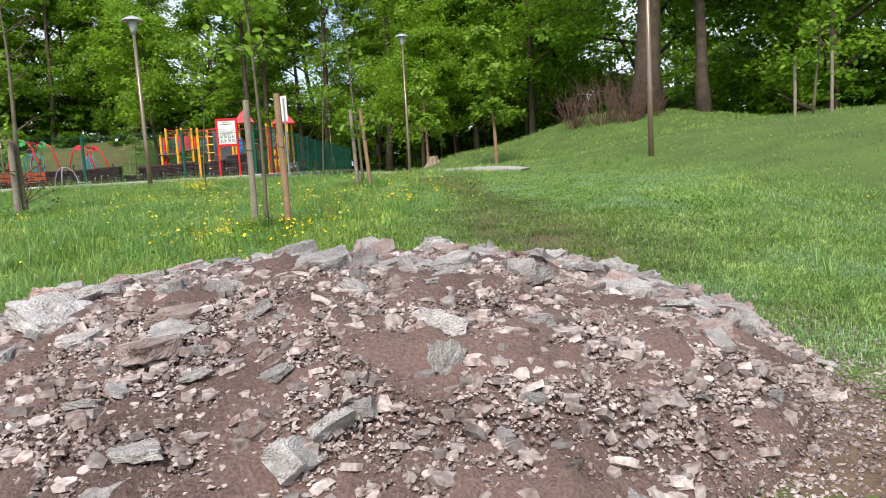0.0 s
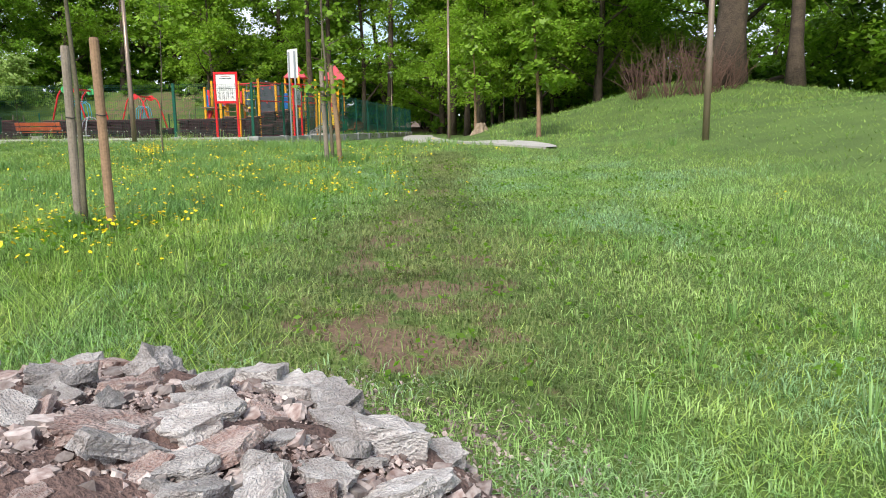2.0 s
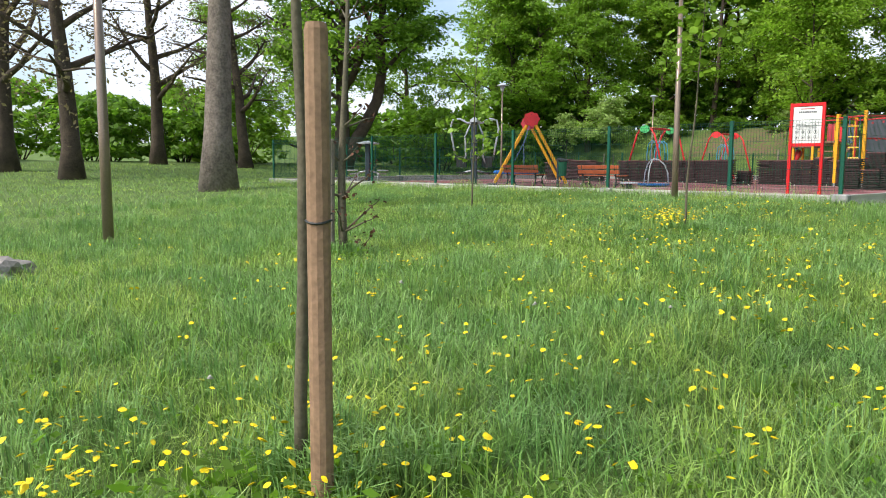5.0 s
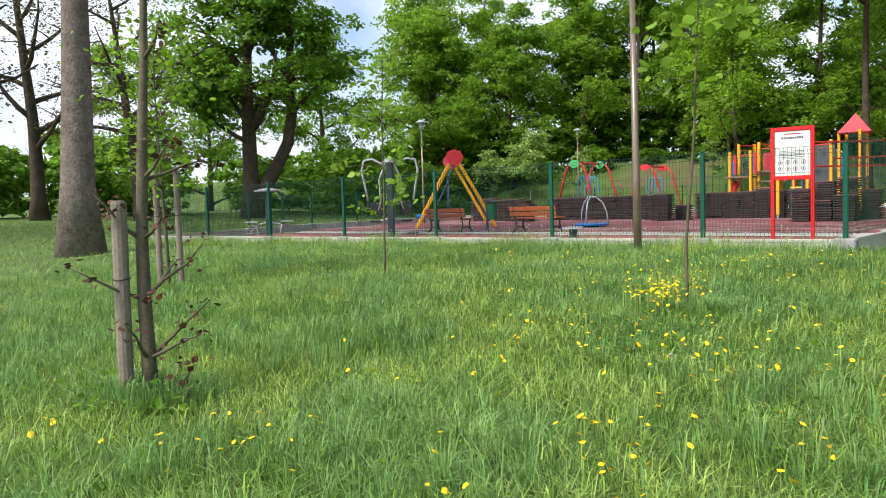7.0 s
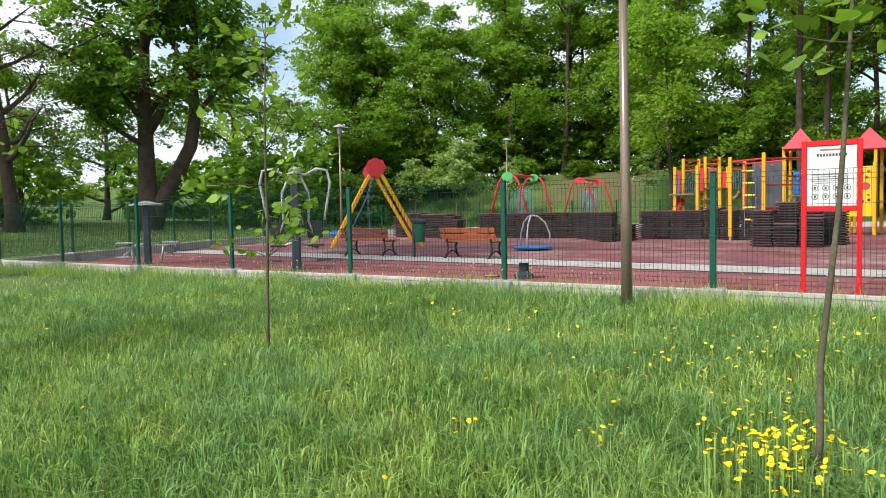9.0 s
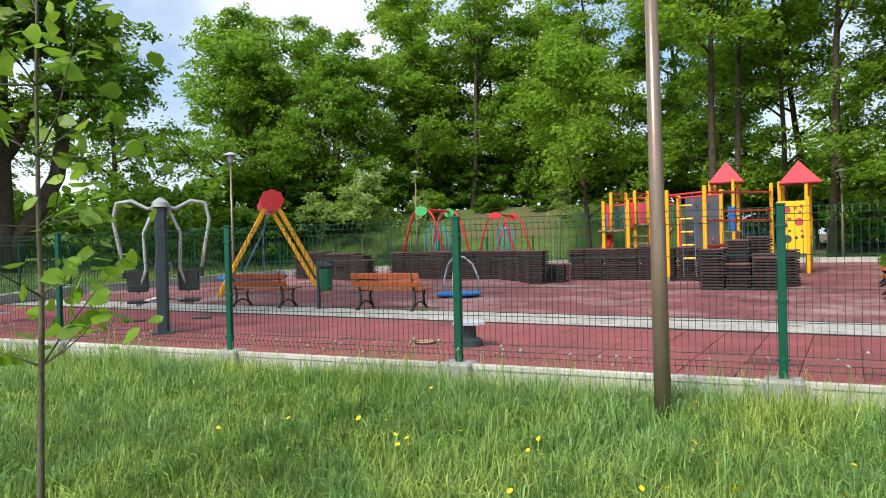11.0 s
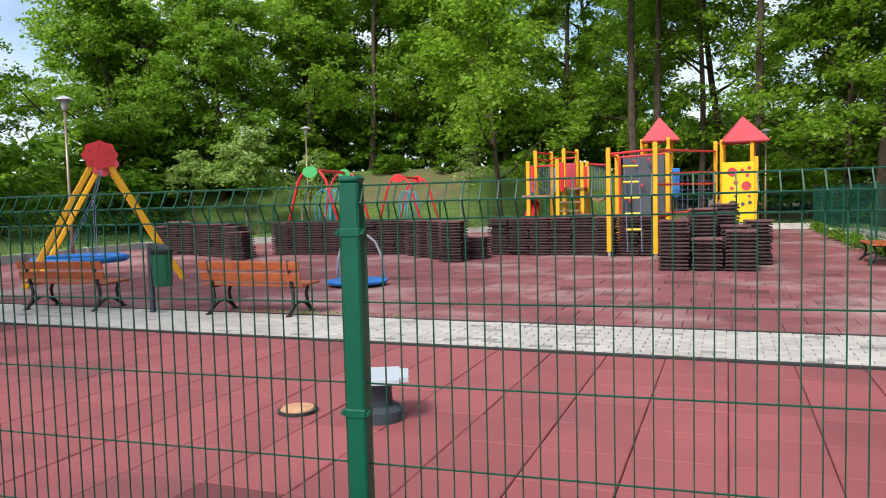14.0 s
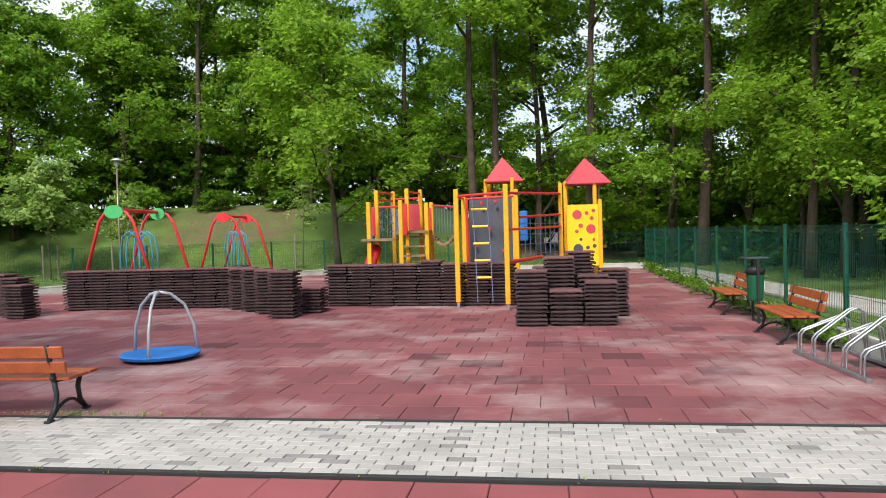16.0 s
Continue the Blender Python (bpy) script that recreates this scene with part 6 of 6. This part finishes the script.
v, f = tufts(1600, 26, 0.10, 0.25, 0.0032, 1.1, lambda x, y: free(x, y) & (np.sin(x * 1.7 + 1) * np.sin(y * 1.5 + 2.2) > 0.1), 0.06, (-4, 6.5, -9.5, -1.2))
tagged(fast("tall_tufts", v, f, M_TUFT), "tall bluish grass tufts in the uncut meadow", "grass", kind="stuff")
# coarse clumps in the meadow towards the fence
v, f = tufts(4200, 11, 0.06, 0.17, 0.0048, 1.3, free, 0.07, (-4, 5, -6.5, -0.2))
tagged(fast("coarse_grass", v, f, M_GRASS), "coarse yellowish grass clumps near the fence", "grass", kind="stuff")
v, f = tufts(4200, 10, 0.06, 0.15, 0.004, 1.2, free, 0.06, (-2, 7.6, -13, -5))
tagged(fast("meadow_clump", v, f, M_GRASS), "lush bright grass clumps in the uncut lawn", "grass", kind="stuff")
# short matted sprouts in the mown part
v, f = tufts(34000, 9, 0.016, 0.055, 0.0027, 2.8, lambda x, y: free(x, y) & (gr.uniform(0, 1, len(x)) > 3.0 * worn(x, y)) & (gr.uniform(0, 1, len(x)) > smooth01(10.6, 13.4, x) + smooth01(-7.5, -4, y) + smooth01(-17.5, -19.5, y) + smooth01(7.6, 6.6, x)), 0.07, (6.6, 13.4, -19.5, -4))
tagged(fast("matted_grass", v, f, M_MATTED), "short matted grass beside the worn track", "grass", kind="stuff")
v, f = tufts(30000, 9, 0.015, 0.05, 0.0032, 2.6, lambda x, y: free(x, y) & (gr.uniform(0, 1, len(x)) < np.where(worn(x, y) > 0.42, 0.22, 0.06 + 2.4 * worn(x, y))), 0.12, (6.8, 11, -16, -3))
tagged(fast("trodden_grass", v, f, M_TRODDEN), "pale trodden grass along the worn track", "grass", kind="stuff")


def outer(x, y):
    return free(x, y) & ~((x > -7) & (x < 13.5) & (y > -20.5)) | (~inside_yard(x, y) & (y > -0.06) & ((x > 10.2) | (y > 31) | (x < -18)))


v, f = blades(210000, -34, 30, -24, 36, 0.04, 0.12, 0.0085, outer, 1.6)
tagged(fast("far_grass", v, f, M_GRASS), "longer grass farther out on the park lawn", "grass", kind="stuff")


v, f = blades(11000, -12, 4.4, -0.8, -0.06, 0.08, 0.27, 0.0034, free, 0.6)
tagged(fast("kerb_grass", v, f, M_GRASS), "tall unmown grass along the concrete kerb", "grass", kind="stuff")
wy = gr.uniform(9.5, 28.5, 240)
wx = 4.36 + 0.0658 * wy - 0.06 - np.abs(gr.normal(0, 0.13, 240))
v, f = leaf_cloud(66, np.stack([wx, wy, 0.10 + 0.2 * gr.uniform(0, 1, 240) ** 2], -1), 16, 0.08, 0.034, True)
tagged(fast("weeds", v, f, M_LEAF_DARK), "leafy weeds along the fence kerb", "weeds", kind="stuff")


def flower_field(name, spots, mat, r0, label, seedhead=False):
    """Flower heads as small many-petalled cups, with stalks."""
    n = len(spots)
    spots = np.asarray(spots)
    x, y, h = spots[:, 0], spots[:, 1], spots[:, 2]
    z = lawn(x, y) + h
    vs, fs, k = [], [], 9
    ang = np.arange(k) * 2 * np.pi / k
    tiltx, tilty = gr.normal(0, 0.35, n), gr.normal(0, 0.35, n)
    rad = r0 * gr.uniform(0.7, 1.2, n)
    for i in range(n):
        o = len(vs)
        c = (x[i], y[i], z[i])
        vs.append((c[0], c[1], c[2] - rad[i] * 0.3))
        for ring, (rr, dz) in enumerate(((1.0, 0.0), (0.6, 0.2))):
            for a in ang:
                rag = rr * rad[i] * (1 if seedhead else gr.uniform(0.72, 1.15))
                px, py = rag * math.cos(a + ring), rag * math.sin(a + ring)
                vs.append((c[0] + px, c[1] + py, c[2] + dz * rad[i] * (2.2 if seedhead else 1) + px * tiltx[i] + py * tilty[i]))
        vs.append((c[0], c[1], c[2] + rad[i] * (1.0 if seedhead else 0.2)))
        for j in range(k):
            jn = (j + 1) % k
            fs.append((o, o + 1 + jn, o + 1 + j))
            fs.append((o + 1 + j, o + 1 + jn, o + 1 + k + jn))
            fs.append((o + 1 + j, o + 1 + k + jn, o + 1 + k + j))
            fs.append((o + 1 + k + j, o + 1 + k + jn, o + 1 + 2 * k))
    t = thing(name, 0, 0, 0, 0, label, "flowers", kind="stuff")
    fast("flower_head", vs, fs, mat, t, seedhead)
    sv, sf = [], []
    for i in range(n):
        o = len(sv)
        b = 0.0022
        z0 = z[i] - h[i]
        for dx, dy in ((-b, 0), (b, 0), (0, b)):
            sv.append((x[i] + dx, y[i] + dy, z0))
            sv.append((x[i] + dx, y[i] + dy, z[i] - 0.005))
        for a, c in ((0, 2), (2, 4), (4, 0)):
            sf.append((o + a, o + c, o + c + 1, o + a + 1))
    fast("stalk", sv, sf, M_GRASS, t)


fr = random.Random(9)
spots = []
for cx, cy, sx, sy, n in ((6.2, -11.9, 0.55, 0.4, 60), (5.6, -12.1, 0.5, 0.35, 35), (6.7, -11.6, 0.35, 0.3, 22), (3.85, -4.6, 0.14, 0.16, 60), (4.2, -5.5, 0.6, 0.6, 40), (3.2, -3.2, 0.5, 0.5, 18), (2.2, -2.6, 0.6, 0.5, 14), (0.3, -1.7, 0.8, 0.5, 14), (6.5, -8.0, 1.2, 1.5, 90), (7.0, -5.5, 0.9, 1.2, 80), (5.0, -7.5, 1.5, 1.5, 60),
                          (4.0, -3.0, 1.0, 0.9, 40), (3.4, -2.2, 0.8, 0.6, 22), (7.5, -9.5, 0.8, 1.0, 30), (1.5, -4.0, 2.5, 1.5, 18), (11.8, -11.5, 1.5, 2.0, 6), (5.0, -9.8, 1.3, 1.0, 55), (8.3, -3.2, 0.7, 0.8, 22), (-2.0, -10.0, 2.5, 1.5, 12), (5.3, -13.8, 1.0, 0.8, 14), (7.1, -10.6, 0.8, 0.5, 16)):
    for _ in range(int(n * 1.15)):
        x, y = fr.gauss(cx, sx), min(-0.2, fr.gauss(cy, sy))
        if heap(x, y)[1] > 1.1 and y > -19:
            for _q in range(fr.choice((1, 1, 1, 2, 3, 4))):
                spots.append((x + fr.gauss(0, 0.05), min(-0.15, y + fr.gauss(0, 0.05)), fr.uniform(0.16, 0.30) if sx < 0.2 else fr.uniform(0.08, 0.2)))
flower_field("dandelions", spots, M_PETAL, 0.0145, "yellow dandelions in bloom scattered through the grass")
spots = [(fr.uniform(-6, 4.2), -fr.uniform(0.1, 0.45), fr.uniform(0.26, 0.42)) for _ in range(70)] + [(fr.gauss(4.6, 2), fr.gauss(-9, 2.5), fr.uniform(0.15, 0.28)) for _ in range(9)]
flower_field("seed_heads", spots, M_SEED, 0.0155, "white dandelion seed heads standing above the grass", True)

# broad-leaved rosettes all over the meadow
spots = [(fr.uniform(-4, 8.2), fr.uniform(-14.5, -0.4)) for _ in range(1500)] + [(fr.gauss(4.2, 1.3), fr.gauss(-6, 1.8)) for _ in range(500)] + [(fr.uniform(7, 11.5), fr.uniform(-14.5, -6)) for _ in range(500)]
spots = [(x, y) for x, y in spots if heap(x, y)[1] > 1.1 and y < -0.3]
v, f = leaf_cloud(56, [(x, y, gz(x, y) + fr.uniform(0.02, 0.07)) for x, y in spots], 6, 0.05, 0.02)
tagged(fast("rosettes", v, f, M_LEAF_DARK), "broad dandelion leaf rosettes low in the lawn", "weeds", kind="stuff")

# broad dandelion leaves and dark tufts round the stakes
v, f = leaf_cloud(55, [(x, y, gz(x, y) + 0.06) for x, y in [(fr.gauss(6.25, 0.35), fr.gauss(-11.8, 0.28)) for _ in range(60)] + [(fr.gauss(2.2, 0.3), fr.gauss(-8.4, 0.25)) for _ in range(24)] + [(fr.gauss(4.1, 0.25), fr.gauss(-4.7, 0.25)) for _ in range(30)]], 9, 0.09, 0.032)
tagged(fast("dandelion_leaves", v, f, M_LEAF_DARK), "dark dandelion leaves round the tree stakes", "weeds", kind="stuff")

# ---- yard floor ----
ROW = radians(-4.1)
CR, SR = math.cos(ROW), math.sin(ROW)


def on_row(u, v):
    """Yard grid to world: u along the paved strip, v across, from the strip's front edge at x = 0."""
    return u * CR - v * SR, 4.62 + u * SR + v * CR


bm = bmesh.new()
vs = [bm.verts.new((x * 0.998, y * 0.998 + 0.03, -0.05)) for x, y in YARD]
fc = bm.faces.new(vs)
bmesh.ops.recalc_face_normals(bm, faces=[fc])
if fc.normal.z < 0:
    fc.normal_flip()
bmesh.ops.extrude_face_region(bm, geom=[fc])
bmesh.ops.translate(bm, vec=(0, 0, 0.028), verts=[v for v in bm.verts][:len(YARD)])
bedding = part("floor", bm, M_JOINT)
tagged(bedding, "red rubber tile play floor with dark joints, worn pale in places", "floor", kind="structure")


def slab_mesh(name, sx, sy, h, bev, mat):
    bm = bmesh.new()
    a = [(-sx / 2, -sy / 2), (sx / 2, -sy / 2), (sx / 2, sy / 2), (-sx / 2, sy / 2)]
    low = [bm.verts.new((x, y, -h)) for x, y in a]
    mid = [bm.verts.new((x, y, -bev)) for x, y in a]
    top = [bm.verts.new((x * (1 - 2 * bev / sx), y * (1 - 2 * bev / sy), 0)) for x, y in a]
    for i in range(4):
        j = (i + 1) % 4
        bm.faces.new((low[i], low[j], mid[j], mid[i]))
        bm.faces.new((mid[i], mid[j], top[j], top[i]))
    bm.faces.new(top)
    me = bpy.data.meshes.new(name)
    bm.to_mesh(me)
    bm.free()
    me.materials.append(mat)
    return me


def lay(name, cells, sx, sy, bev, near_mat, far_mat, parent, near, most=300, h=0.024):
    """Tiles at (u, v) cells: the nearest ones as pieces of their own, the rest joined."""
    me = slab_mesh(name, sx, sy, h, bev, near_mat)
    src = np.array([v.co[:] for v in me.vertices])
    quads = np.array([p.vertices[:] for p in me.polygons])
    near_n, far = 0, []
    rg = random.Random(len(cells))
    for u, v in cells:
        x, y = on_row(u, v)
        dz = rg.uniform(-0.002, 0.003)
        if near(x, y) and near_n < most:
            near_n += 1
            o = new(name, me)
            o.parent = parent
            o.matrix_basis = pose(x, y, dz, rg.gauss(0, 0.15), rg.gauss(0, 0.15), math.degrees(ROW) + rg.gauss(0, 0.15))
        else:
            far.append((x, y, dz))
    far = np.array(far)
    rot = np.array([[CR, SR, 0], [-SR, CR, 0], [0, 0, 1]])
    base = src @ rot
    vv = (base[None] + far[:, None, :]).reshape(-1, 3)
    ff = (quads[None] + (np.arange(len(far)) * len(src))[:, None, None]).reshape(-1, 4)
    tagged(fast(name + "_field", vv, ff, far_mat, parent), kind="stuff")


cells = []
for i in range(-40, 16):
    for j in range(-12, 60):
        if j < 0:
            u, v = 0.10 + 0.5 * i, -0.06 + 0.5 * j + 0.25
            if v > -0.30:
                v = -0.30
                if j != -1:
                    continue
        else:
            u, v = 0.14 + 0.5 * i + (0.25 if j % 2 else 0), 1.50 + 0.5 * j + 0.25
        x, y = on_row(u, v)
        cx = np.array([x - 0.25, x + 0.25, x - 0.25, x + 0.25])
        cy = np.array([y - 0.25, y - 0.25, y + 0.25, y + 0.25])
        if inside_yard(cx, cy - 0.03).all():
            cells.append((u, v))
lay("rubber_tile", [c for c in cells if c[1] < 0], 0.494, 0.494, 0.006, M_TILE_FRONT, M_TILE_FRONT_FAR, bedding, lambda x, y: -2.5 < x < 4.3, 130)
lay("rubber_tile", [c for c in cells if c[1] > 0], 0.494, 0.494, 0.006, M_TILE, M_TILE_FAR, bedding, lambda x, y: -2.5 < x < 4.3 and y < 12, 170)
# remainder strip along the front kerb
bm = bmesh.new()
box(bm, (-4.1, 0.19, -0.012), (16.6, 0.3, 0.018), None, 0.003)
part("edge_tile", bm, M_TILE_FRONT_FAR, bedding)

strip = thing("pavement", 0, 0, 0, 0, "pale concrete paver strip with dark edging across the rubber floor", "pavement", kind="structure")
cells = []
for j in range(13):
    for i in range(-72, 26):
        u, v = 0.205 * i + (0.1 if j % 2 else 0), 0.07 + 0.105 * j + 0.0525
        x, y = on_row(u, v)
        if inside_yard(np.array([x - 0.12, x + 0.12]), np.array([y, y])).all():
            cells.append((u, v))
lay("paver", cells, 0.197, 0.098, 0.004, M_PAVER, M_PAVER_FAR, strip, lambda x, y: -1.3 < x < 3.4)
for v in (0.03, 1.47):
    a, b = on_row(-14.6, v), on_row(4.75, v)
    part("edging", cube(((a[0] + b[0]) / 2, (a[1] + b[1]) / 2, -0.008), (19.3, 0.05, 0.03), Matrix.Rotation(ROW, 3, "Z"), 0.004), M_EDGE, strip, "black rubber edging")

# weeds in the joints along the strip
wr = random.Random(61)
spots = [(wr.gauss(-3.5, 0.5), 1.53 + abs(wr.gauss(0, 0.02))) for _ in range(60)] + [(wr.uniform(-9, 4), wr.choice((-0.01, 1.52))) for _ in range(22)]
v, f = leaf_cloud(67, [(*on_row(u, w), 0.022) for u, w in spots], 6, 0.02, 0.011)
tagged(fast("joint_weeds", v, f, M_LEAF_PALE), "small yellowish weeds in the joints of the paving", "weeds", kind="stuff")
